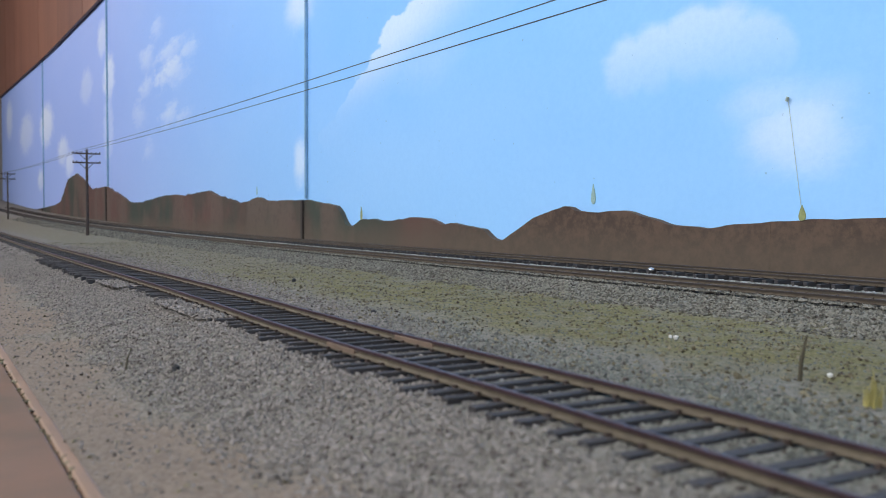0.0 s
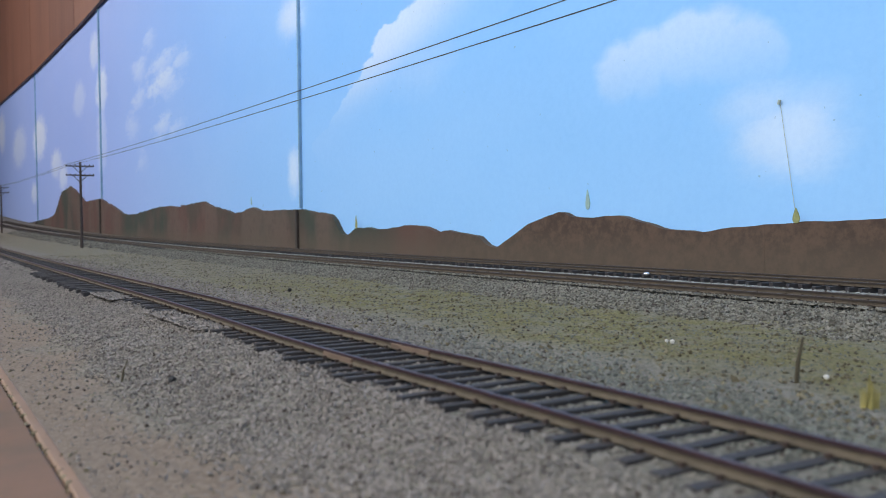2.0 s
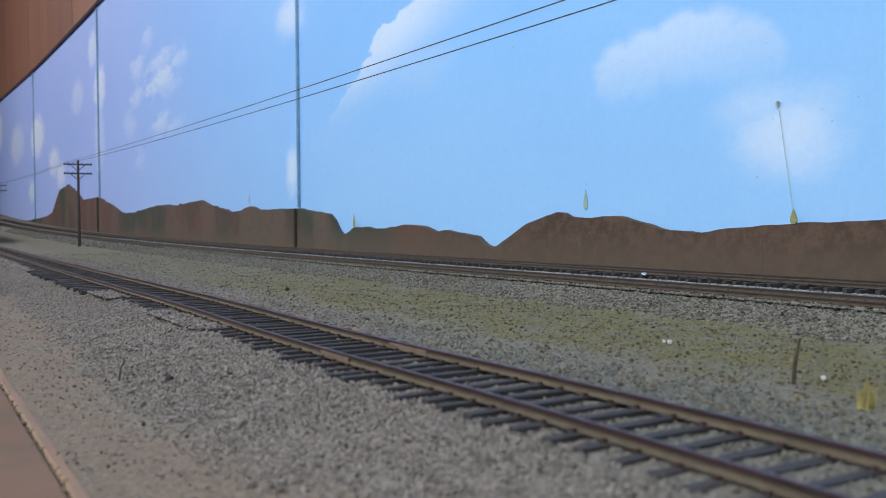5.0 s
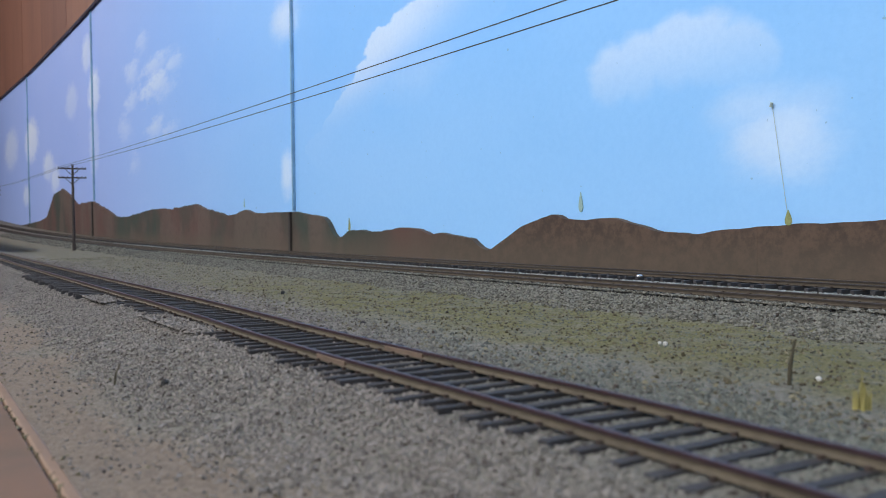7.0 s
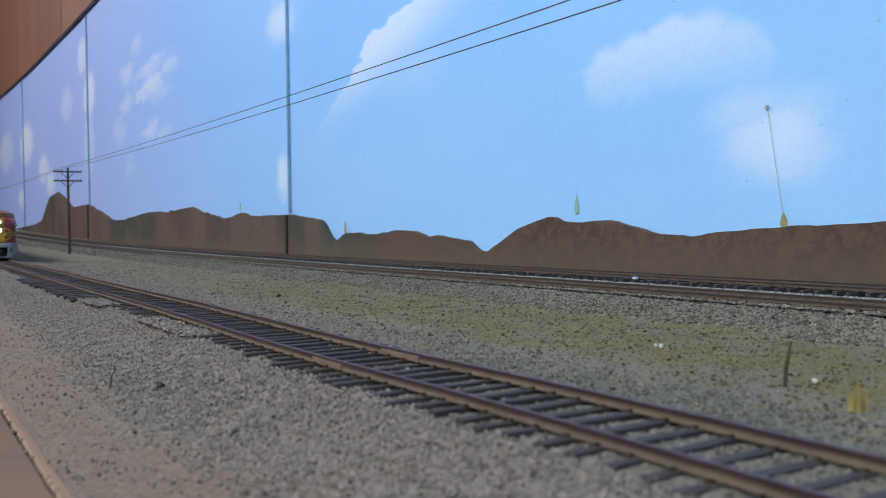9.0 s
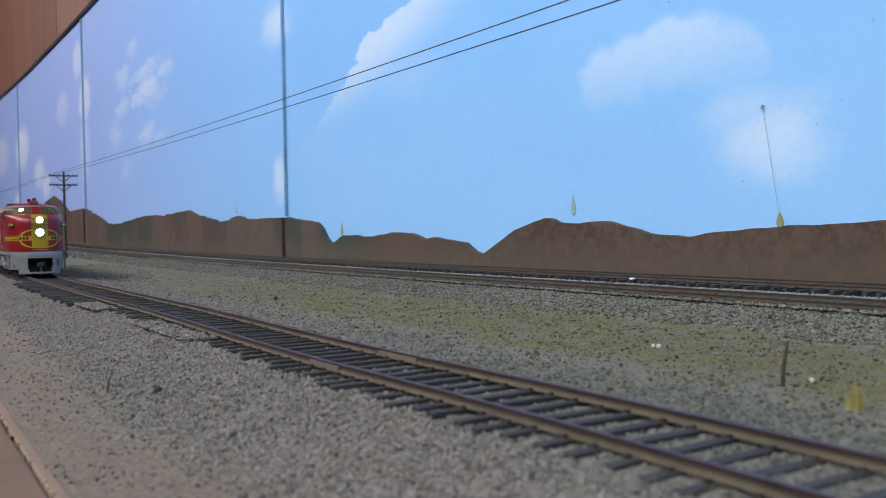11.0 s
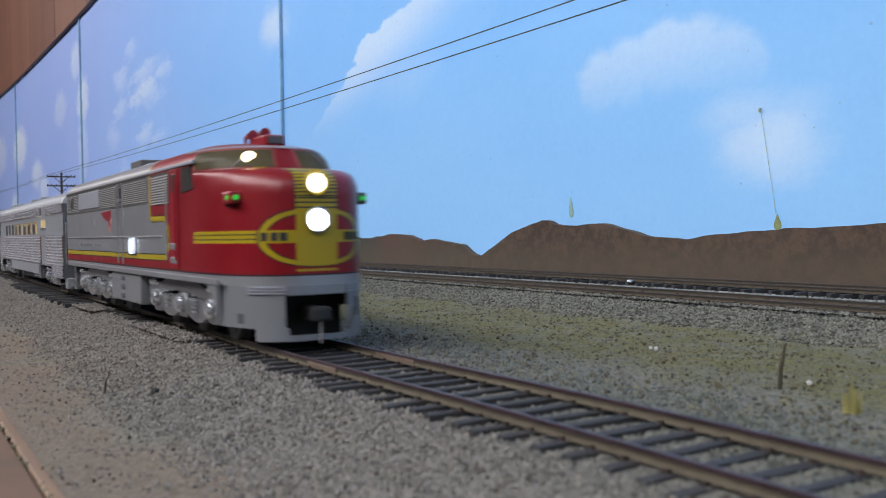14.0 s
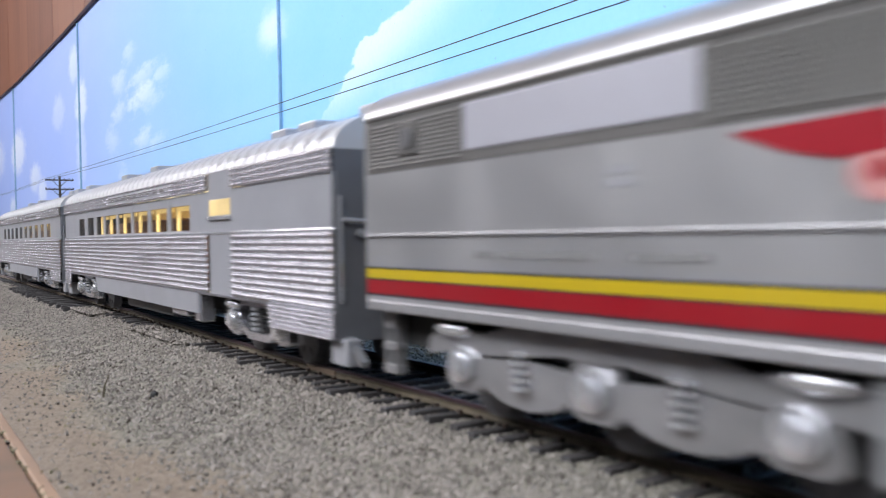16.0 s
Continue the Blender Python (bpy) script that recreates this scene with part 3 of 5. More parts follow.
def build_ballast():
    near = scatter(56000, -0.75, 0.0, 0.030, 0.0675, 0.00040, near_shoulder, 0.9)
    near += scatter(6500, -1.4, -0.7, 0.034, 0.085, 0.0009, near_shoulder)
    near += [(x, y, z, s) for x, y, z, s in scatter(12000, -0.8, 0.06, 0.07, 0.10, 0.00036, between_near, 0.6)]
    near += scatter(9000, -0.9, 0.06, 0.096, 0.14, 0.00055, far_shoulder, 0.6)
    near += [(x, y + bend(x), -0.00265, s) for x, y, z, s in scatter(8000, -0.7, 0.05, 0.0640, 0.0735, 0.00045, lambda x, y: 1.0, 0.6)]
    near += [(x, y + bend(x), -0.0027, s) for x, y, z, s in scatter(6000, -0.7, 0.05, 0.0885, 0.0975, 0.00045, lambda x, y: 1.0, 0.6)]
    # where fresh stone hides the tie ends
    near += [(x, y, -0.0020, s) for x, y, z, s in
             scatter(700, -0.385, -0.350, 0.064, 0.0725, 0.0007, lambda x, y: 1.0)]
    near += [(x, y, -0.0020, s) for x, y, z, s in scatter(700, -0.288, -0.232, 0.064, 0.0725, 0.0007, lambda x, y: 1.0)]
    bank = scatter(38000, -1.1, 0.05, 0.198, 0.244, 0.00062, rear_bank, 0.5)
    bank += [(x, y, -0.0012 + rise(x), s) for x, y, z, s in scatter(7000, -1.0, 0.05, 0.2405, 0.2462, 0.0006, lambda x, y: 1.0, 0.5)]
    bank += scatter(6000, -2.4, -1.1, 0.198, 0.242, 0.0013, rear_bank)
    pale = [(x, y, z, s) for x, y, z, s in scatter(12000, -1.4, 0.06, 0.2755, 0.2895, 0.00045, lambda x, y: 1.0, 0.5)]
    bank += [(x, y, z + 0.0002, s) for x, y, z, s in scatter(5000, -1.0, 0.06, 0.2515, 0.266, 0.0006, lambda x, y: 1.0, 0.5)]
    pale += [(x, y, z + 0.0002, s) for x, y, z, s in scatter(5000, -1.0, 0.06, 0.2985, 0.313, 0.0006, lambda x, y: 1.0, 0.5)]
    stones("main_line_ballast", "grey ballast between the main line tracks, coloured lighter for stronger light", LIT_STONE, pale)
    stones("rear_ballast", "coarse grey ballast bank under the double track", REAR_STONE, bank)
    near += scatter(24000, -0.9, 0.03, 0.098, 0.206, 0.00033, lambda x, y: 0.25 + 0.75 * (y < 0.125 + 0.02 * noise.noise(Vector((x * 30, 2, 0)))), 0.7)
    near += scatter(2600, -0.6, 0.0, 0.0215, 0.040, 0.00034, lambda x, y: 1.0, 0.9)
    stones("near_ballast", "loose grey model ballast along the near track", BALLAST_MAT, near)
    crumbs = scatter(9000, -1.0, 0.02, 0.105, 0.212, 0.00042, lambda x, y: 0.35 + 0.65 * (noise.noise(Vector((x * 70, y * 70, 9))) > 0.05), 0.5)
    crumbs += scatter(1500, -1.0, 0.02, 0.105, 0.212, 0.00065, lambda x, y: 1.0, 0.5)
    crumbs += scatter(260, -0.6, 0.0, 0.0190, 0.040, 0.0004, lambda x, y: 1.0, 0.8)
    rng = random.Random(77)
    crumbs += [(rng.uniform(-0.6, -0.05), rng.uniform(0.0183, 0.0192), -0.0114, rng.choice((0.0002, 0.0003, 0.0003, 0.0006))) for k in range(420)]
    stones("ground_crumbs", "dark and tan crumbs strewn on the ground", CRUMB_MAT, crumbs)


# ---- tracks ----
def rail_mesh(y_of, z_of, x0, x1, step):
    """A rail with head, web and foot, swept along the track."""
    prof = [(-0.00075, -0.0017), (0.00075, -0.0017), (0.00075, -0.0015), (0.00026, -0.0012), (0.00026, -0.0007), (0.00046, -0.00055),
            (0.00046, -0.0001), (0.00032, 0.0), (-0.00032, 0.0), (-0.00046, -0.0001), (-0.00046, -0.00055), (-0.00026, -0.0007), (-0.00026, -0.0012), (-0.00075, -0.0015)]
    xs = np.arange(x0, x1 + step, step)
    verts = [(x, y_of(x) + a, z_of(x) + b) for x in xs for a, b in prof]
    n = len(prof)
    faces = [(i * n + j, i * n + (j + 1) % n, (i + 1) * n + (j + 1) % n, (i + 1) * n + j) for i in range(len(xs) - 1) for j in range(n)]
    return verts, [], faces


def build_track(name, label, yc, y_of, z_of, x0, x1, parts_from, near=False):
    tr = empty(name, label, "railway track", "tracks")
    for side in (-1, 1):
        r = part("rail", rail_mesh(lambda x: y_of(x) + side * GAUGE / 2, z_of, x0, x1, 0.02), RAIL_MAT if near else REAR_RAIL_MAT, tr, "brown weathered steel rail")
        r.data.materials.append(RAIL_TOP_MAT if near else REAR_TOP_MAT)
        for p in r.data.polygons:
            p.material_index = 1 if p.index % 14 in (4, 5, 6, 7, 8, 9, 10) else 0
    rng = random.Random(len(name))
    shapes = []
    for k in range(4):
        bm = box(bmesh.new(), -0.00092, 0.00092, -0.0150, 0.0150, -0.0018, 0, 0.00015)
        me = bpy.data.meshes.new("tie")
        bm.to_mesh(me)
        bm.free()
        me.materials.append(TIE_MAT)
        shapes.append(me)
    far, spikes, x, count = bmesh.new() if not near else None, bmesh.new(), x1, 0
    while x > x0:
        zt = z_of(x) - 0.00172 + rng.uniform(-0.00025, 0.0001)
        shift, turn = rng.uniform(-0.0017, 0.0017), rng.uniform(-0.055, 0.055)
        turn += (y_of(x + 0.01) - y_of(x - 0.01)) / 0.02
        grow = 0.0
        if near and -0.60 < x < -0.392:
            shift -= 0.004
            grow = 0.004
        if count < 295:
            o = new("tie", shapes[count % 4])
            o.parent = tr
            o.location, o.rotation_euler = (x, y_of(x) + shift, zt), (0, 0, turn)
            o.scale = (rng.uniform(0.88, 1.12), 1 + grow / 0.03, 1)
        elif far is not None:
            box(far, x - 0.0013, x + 0.0013, y_of(x) - 0.015 + shift, y_of(x) + 0.015 + shift, zt - 0.0018, zt)
        if x > parts_from:
            for side in (-1, 1):
                for k in (-1, 1):
                    yy = y_of(x) + side * GAUGE / 2 + k * 0.00115
                    xx = x + rng.uniform(-0.0005, 0.0005)
                    box(spikes, xx - 0.00035, xx + 0.00035, yy - 0.0003, yy + 0.0003, zt - 0.0003, zt + 0.0005)
        x -= (0.0061 if not near or x > -0.392 or x < -0.60 else 0.0056) * rng.uniform(0.93, 1.07)
        count += 1
    tagged(part("spike", spikes, SPIKE_MAT, tr), kind="stuff")
    if far is not None:
        if len(far.verts):
            tagged(part("far_ties", far, TIE_MAT, tr), kind="stuff")
        else:
            far.free()
    return tr


def build_tracks():
    near = build_track("near_track", "hand-laid model track with rusty rails on dark ties", NEAR_Y, lambda x: NEAR_Y + bend(x), lambda x: float(np.interp(x, (-0.11, -0.05), (0.0, -0.0004))), -3.2, 0.22, -0.75, True)
    for a, b, side in ((-0.169, -0.156, -1), (-0.172, -0.156, 1)):
        y = NEAR_Y + bend(a) + side * GAUGE / 2
        jb = boxes((a, b, y - 0.00065, y + 0.00065, -0.0015, -0.0005), bevel=0.0001)
        for v in jb.verts:
            v.co.y += bend(v.co.x) - bend(a)
        part("rail_joiner", jb, JOINER_MAT, near, "lighter brown rail joiner")
    for nm, y, top in (("rear_track", REAR_A, 0.0007), ("rear_track", REAR_B, 0.0024)):
        build_track(nm, "straight model main line with brown rails on grey ballast", y, lambda x, y=y: y, lambda x, top=top: top + rise(x), -3.6, 0.24, -0.8)


# ---- backdrop and room ----
SEAMS = [-0.972, -2.187, -3.36]
HILL_TOP = [(1.2, 0.03), (0.4, 0.05), (-0.318, 0.023), (-0.365, 0.019), (-0.387, 0.02), (-0.432, 0.029),
            (-0.477, 0.028), (-0.489, 0.033), (-0.528, 0.024), (-0.568, 0.006), (-0.58, 0.007), (-0.595, 0.015),
            (-0.64, 0.019), (-0.658, 0.018), (-0.682, 0.023), (-0.713, 0.024), (-0.753, 0.02), (-0.817, 0.022),
            (-0.841, 0.013), (-0.855, 0.016), (-0.872, 0.031), (-0.883, 0.036), (-0.969, 0.043), (-1.074, 0.043),
            (-1.138, 0.048), (-1.18, 0.042), (-1.221, 0.044), (-1.314, 0.054), (-1.358, 0.062), (-1.488, 0.057),
            (-1.621, 0.06), (-1.826, 0.049), (-1.932, 0.05), (-2.018, 0.065), (-2.191, 0.09), (-2.404, 0.088),
            (-2.486, 0.111), (-2.622, 0.136), (-2.777, 0.126), (-2.933, 0.063), (-3.085, 0.052), (-3.803, 0.038),
            (-4.2, 0.05), (-5.0, 0.04)]


def build_backdrop():
    cuts = [-5.0] + SEAMS[::-1] + [1.2]
    for i in range(len(cuts) - 1):
        a, b = cuts[i] + 0.001, cuts[i + 1] - 0.001
        p = part("backdrop_panel_%d" % (i + 1), boxes((a, b, 0.394, 0.400, -0.05, 0.62)), SKY_MAT)
        tagged(p, "sky blue backdrop panel with painted white clouds", "backdrop", kind="structure")
    hill_cuts = [-5.0] + SEAMS[::-1] + [-0.318, 1.2]
    for i in range(len(hill_cuts) - 1):
        a, b = hill_cuts[i] + 0.00006, hill_cuts[i + 1] - 0.00006
        hx, hz = [q[0] for q in HILL_TOP][::-1], [q[1] for q in HILL_TOP][::-1]
        xs = sorted({a, b, *[float(v) for v in np.arange(a, b, 0.006 if a > -1.2 else 0.012)]})
        top = [(x, float(np.interp(x, hx, hz)) + (0.0012 if x > -1 else 0.0028) * noise.noise(Vector((x * 60, 0, 2))) + (0.0005 if x > -1 else 0.0024) * noise.noise(Vector((x * 170, 0, 4)))) for x in xs]
        h = part("hill_board", strip_board(top, -0.0125, 0.3885, 0.3938), HILL_MAT)
        tagged(h, "flat brown painted board cut as low desert hills", "hill cutout", "hill boards along the backdrop")
    for x in SEAMS:
        zt = float(np.interp(x, [q[0] for q in HILL_TOP][::-1], [q[1] for q in HILL_TOP][::-1]))
        s = empty("seam_strip", "narrow strip over a joint of the painted backdrop", "trim", "seam strips")
        w = 0.0016 if x > -2 else 0.0034
        part("upper_strip", boxes((x - w, x + w, 0.3905, 0.3939, zt + 0.0015, 0.60), bevel=0.0004), SEAM_SKY, s)
        part("lower_strip", boxes((x - w * 1.6, x + w * 1.6, 0.3855, 0.3884, -0.010, zt), bevel=0.0004), SEAM_HILL, s, "dark brown strip over the hills")
    for x, z0, z1, w in ((-0.467, 0.0335, 0.047, 0.0026), (-0.2985, 0.0235, 0.0315, 0.0026), (-0.8165, 0.021, 0.034, 0.0028), (-1.1485, 0.052, 0.063, 0.0022)):
        pts = [(x + w * math.sin(t) * (0.75 + 0.6 * math.cos(t)) * (1 if t < math.pi else 0.8), (z0 + z1) / 2 - (z1 - z0) / 2 * math.cos(t)) for t in np.linspace(0, 2 * math.pi, 18)[:-1]]
        pts = pts[::-1]
        sky = z0 > 0.03
        t = part("painted_tree", prism(pts, 0.3933 if sky else 0.3879, 0.3939 if sky else 0.3884), FOAM_PALE if sky else FOAM)
        tagged(t, "small yellow-green tree dab stuck on the backdrop", "tree", "tree dabs")
    st = empty("dry_stalk", "thin pale stalk with a knob stuck to the sky", "stalk")
    part("stem", rods(((-0.312, 0.3932, 0.086), (-0.303, 0.3932, 0.031), 0.00016), seg=6), STALK, st)
    part("knob", rods(((-0.3125, 0.3925, 0.0855), (-0.3118, 0.3925, 0.0878), 0.0008), seg=8), STALK, st)


def build_room():
    # unseen shell; dark walls and a white ceiling shape the metal's reflections
    for name, d in (("floor", (-5.2, 3, -3, 0.6, -1.12, -1.1)), ("wall_north", (-5.2, 3, 0.55, 0.6, -1.1, 1.3)), ("wall_south", (-5.2, 3, -3, -2.95, -1.1, 1.3)),
                    ("wall_west", (-5.25, -5.2, -3, 0.6, -1.1, 1.3)), ("wall_east", (2.95, 3, -2.95, 0.55, -1.1, 1.3))):
        o = part(name, boxes(d), FLOOR_MAT if name == "floor" else WALL_MAT)
        tagged(o, "plain " + name.split("_")[0] + " of the unseen layout room", name.split("_")[0], kind="structure")
    c = part("ceiling", boxes((-5.2, 3, -3, 0.6, 1.3, 1.33)), CEILING_MAT)
    tagged(c, "plain white ceiling of the unseen room", "ceiling", kind="structure")
    f = part("fascia", box(bmesh.new(), -5, 1.2, 0.0015, 0.0185, -0.20, -0.0113, 0.0004), FASCIA_MAT)
    tagged(f, "orange-brown wooden fascia along the layout's edge", "fascia", kind="structure")
    lip = part("edge_lip", box(bmesh.new(), -5, 1.2, 0.0188, 0.0209, -0.0135, -0.0110, 0.0004), LIP_MAT)
    tagged(lip, "thin pinkish plaster lip edging the scenery", "trim", kind="structure")
    v = empty("valance", "red-brown wooden valance of upright boards above the layout", "valance")
    x = -5.1
    rng = random.Random(5)
    vx, vz = [-5.2, -4.45, -3.2, -2.34, -0.9], [0.612, 0.589, 0.545, 0.5295, 0.519]
    while x < -1.0:
        w = 0.42 + rng.uniform(-0.05, 0.05)
        z1, z2 = float(np.interp(x, vx, vz)), float(np.interp(x + w, vx, vz))
        part("board", prism([(x, z1), (x + w - 0.003, z2), (x + w - 0.003, 1.2995), (x, 1.2995)], 0.3855 + rng.uniform(0, 0.0012), 0.392), WOOD_MAT, v)
        x += w
    edge = list(zip(vx, vz))
    for (xa, za), (xb, zb) in zip(edge, edge[1:]):
        part("edge_trim", prism([(xa, za - 0.001), (xb, zb - 0.001), (xb, zb + 0.0015), (xa, za + 0.0015)], 0.3842, 0.3854), TRIM_MAT, v, "dark trim along the lower edge")


def telegraph_pole(at):
    p = empty("telegraph_pole", "dark wooden telegraph pole with two crossarms and braces", "telegraph pole", "poles beside the main line")
    part("shaft", rods(((0, 0, -0.004), (0, 0, 0.111), 0.0021, 0.0014)), POLE_MAT, p)
    for z in (0.1055, 0.0935):
        arm = part("crossarm", boxes((-0.0026, -0.0012, -0.0175, 0.0175, z - 0.0009, z + 0.0009), bevel=0.0001), POLE_MAT, p)
        for k in (-1, 1):
            part("brace", rods(((-0.0028, k * 0.0085, z - 0.0008), (-0.0018, k * 0.0006, z - 0.0085), 0.00045), seg=6), POLE_MAT, p)
            for y in (0.0165, 0.012, 0.006):
                part("insulator", rods(((-0.0019, k * y, z + 0.0008), (-0.0019, k * y, z + 0.0024), 0.0006, 0.0004), seg=6), POLE_MAT, arm)
    p.matrix_basis = pose(*at)
    return p


def build_poles():
    a = telegraph_pole((-1.262, 0.2, 0.0))
    copy_thing(a, pose(-2.40, 0.2, 0.0165))
    copy_thing(a, pose(0.16, 0.2, -0.004))
    for y, zs in ((0.1835, (0.1242, 0.1075, 0.0979, 0.0975)), (0.1880, (0.1240, 0.1068, 0.0948, 0.0940))):
        pts = []
        for x0, z0, x1, z1, sag in ((-2.402, zs[0], -1.264, zs[1], 0.004), (-1.264, zs[1], 0.158, zs[3], None)):
            for t in np.linspace(0, 1, 25):
                x = x0 + (x1 - x0) * t
                if sag is None:
                    mid = zs[2]
                    z = z0 + (z1 - z0) * t - 4 * ((z0 + z1) / 2 - mid) * t * (1 - t)
                else:
                    z = z0 + (z1 - z0) * t - 4 * sag * t * (1 - t)
                pts.append((x, y, z))
        bm = bmesh.new()
        rings = []
        for q in pts:
            rings.append([bm.verts.new((q[0], q[1] + 0.00023 * math.cos(k * 1.2566), q[2] + 0.00023 * math.sin(k * 1.2566))) for k in range(5)])
        for r, s in zip(rings, rings[1:]):
            for k in range(5):
                bm.faces.new((r[k], r[(k + 1) % 5], s[(k + 1) % 5], s[k]))
        w = part("telegraph_wire", bm, WIRE_MAT)
        tagged(w, "thin dark wire sagging between telegraph poles", "wire", "wires between the poles")


def tuft(name, label, cat, at, n, height, spread, material, seed):
    rng = random.Random(seed)
    bm = bmesh.new()
    for k in range(n):
        a, r = rng.uniform(0, 6.28), spread * rng.random()
        lean = rng.uniform(-0.6, 0.3) * r
        h = height * rng.uniform(0.5, 1.0) * (1.0 - 0.45 * r / spread)
        b = Vector((r * math.cos(a), r * math.sin(a), -0.0006))
        rod(bm, b, b + Vector((lean * math.cos(a), lean * math.sin(a), h)), 0.00016, 0.00005, seg=4)
    o = part(name, bm, material)
    o.location = at
    return tagged(o, label, cat)


def build_bits():
    tuft("grass_tuft", "dry yellow grass tuft on the ballast's foot", "grass", (-0.0885, 0.1335, land(-0.0885, 0.1335)), 70, 0.0066, 0.0015, DRY, 3)
    x, y = -0.2005, 0.0392
    zz = land(x, y)
    w = part("weed_blade", rods(((x, y, zz - 0.0006), (x - 0.0008, y + 0.0006, zz + 0.0026), 0.00026, 0.00024), ((x - 0.0008, y + 0.0006, zz + 0.0025), (x - 0.0012, y + 0.0016, zz + 0.0046), 0.00024, 0.0001), seg=6), STICK)
    tagged(w, "single dry weed blade leaning in the grit", "weed")
    x, y = -0.1096, 0.1427
    zz = land(x, y)
    s = part("twig", rods(((x, y, zz - 0.001), (x + 0.0004, y, zz + 0.0042), 0.00045, 0.0004), ((x + 0.0004, y, zz + 0.004), (x + 0.0011, y + 0.0004, zz + 0.0085), 0.00042, 0.00022), seg=7), STICK)
    tagged(s, "upright dark twig stuck in the ground", "twig")
    for x, y, r in ((-0.1629, 0.1646, 0.0007), (-0.1091, 0.1510, 0.0006), (-0.1655, 0.1652, 0.0005)):
        bm = bmesh.new()
        bmesh.ops.create_icosphere(bm, subdivisions=1, radius=r)
        for vv in bm.verts:
            vv.co *= 1 + 0.3 * noise.noise(vv.co * 2500)
        c = part("white_chip", bm, WHITE_BIT)
        c.location = (x, y, land(x, y) + r * 0.5)
        tagged(c, "small white plaster chip on the ground", "chip", "white chips")
    bm = bmesh.new()
    bmesh.ops.create_icosphere(bm, subdivisions=2, radius=0.0016)
    for vv in bm.verts:
        vv.co.z *= 0.6
        vv.co *= 1 + 0.2 * noise.noise(vv.co * 1500)
    c = part("shiny_pebble", bm, CHROME, smooth=True)
    c.location = (-0.3068, 0.2935, 0.0009)
    tagged(c, "shiny metal scrap lying on the main line's ties", "scrap")
    for x, y, r in ((-0.186, 0.0463, 0.00095), (-0.392, 0.152, 0.0011), (-0.2459, 0.121, 0.0009)):
        bm = bmesh.new()
        bmesh.ops.create_icosphere(bm, subdivisions=1, radius=r)
        for vv in bm.verts:
            vv.co *= 1 + 0.3 * noise.noise(vv.co * 1800)
        c = part("dark_pebble", bm, BLACK)
        c.location = (x, y, land(x, y) + r * 0.4)
        tagged(c, "dark pebble among the grey grit", "pebble", "dark pebbles")


build_ground()
build_backdrop()
build_room()
build_poles()
build_bits()


# ---- the train; each vehicle's origin is at its rear end, at rail height, x forward, metres ----
MM = 0.001
HALF = 17.7


def half_width(z):
    """Half width of the locomotive's shell at a height, in millimetres."""
    if z <= 42.5:
        return HALF
    k = min(1.0, (z - 42.5) / 6.6)
    return HALF * max(0.0, 1 - k ** 2.3) ** (1 / 2.1)


def nose_front(z):
    """How far the shell reaches forward at a height, and how square its plan is."""
    pts_z = [0, 36.0, 38.0, 39.2, 40.0, 40.4, 40.7, 46.0, 46.7, 47.4, 48.3, 49.1]
    pts_u = [215.0, 214.9, 214.0, 212.2, 209.4, 206.0, 199.0, 195.0, 193.2, 188.5, 180.0, 169.0]
    pts_n = [3.3, 3.3, 3.1, 3.0, 2.9, 2.8, 2.7, 2.5, 2.4, 2.2, 2.0, 2.0]
    return float(np.interp(z, pts_z, pts_u)), float(np.interp(z, pts_z, pts_n))


U0 = 168.0


def shell_pt(z, th, off=0.0):
    """A point of the nose: th from -90 (near side) over 0 (front) to 90 degrees."""
    u, n = nose_front(z)
    w = half_width(z)
    c, s = math.cos(th), math.sin(th)
    x = U0 + (u - U0 + off) * abs(c) ** (2 / n)
    y = (w + off) * math.copysign(abs(s) ** (2 / n), s)
    return Vector((x * MM, y * MM, z * MM))


def patch(zs, ths, off):
    bm = bmesh.new()
    g = [[bm.verts.new(shell_pt(z, t, off)) for t in ths] for z in zs]
    for i in range(len(zs) - 1):
        for j in range(len(ths) - 1):
            bm.faces.new((g[i][j], g[i][j + 1], g[i + 1][j + 1], g[i + 1][j]))
    bmesh.ops.recalc_face_normals(bm, faces=bm.faces)
    return bm


def thick_patch(zs, ths, off, depth):
    bm = patch(zs, ths, off)
    r = bmesh.ops.extrude_face_region(bm, geom=bm.faces[:])
    vs = [v for v in r["geom"] if isinstance(v, bmesh.types.BMVert)]
    for v in vs:
        v.co.x -= depth * MM
    bmesh.ops.recalc_face_normals(bm, faces=bm.faces)
    return bm


def curved(ob):
    smooth_by(ob, 30)
    return ob


def mmbox(*d, bevel=0.0):
    return boxes(*[tuple(v * MM for v in q) for q in d], bevel=bevel * MM)


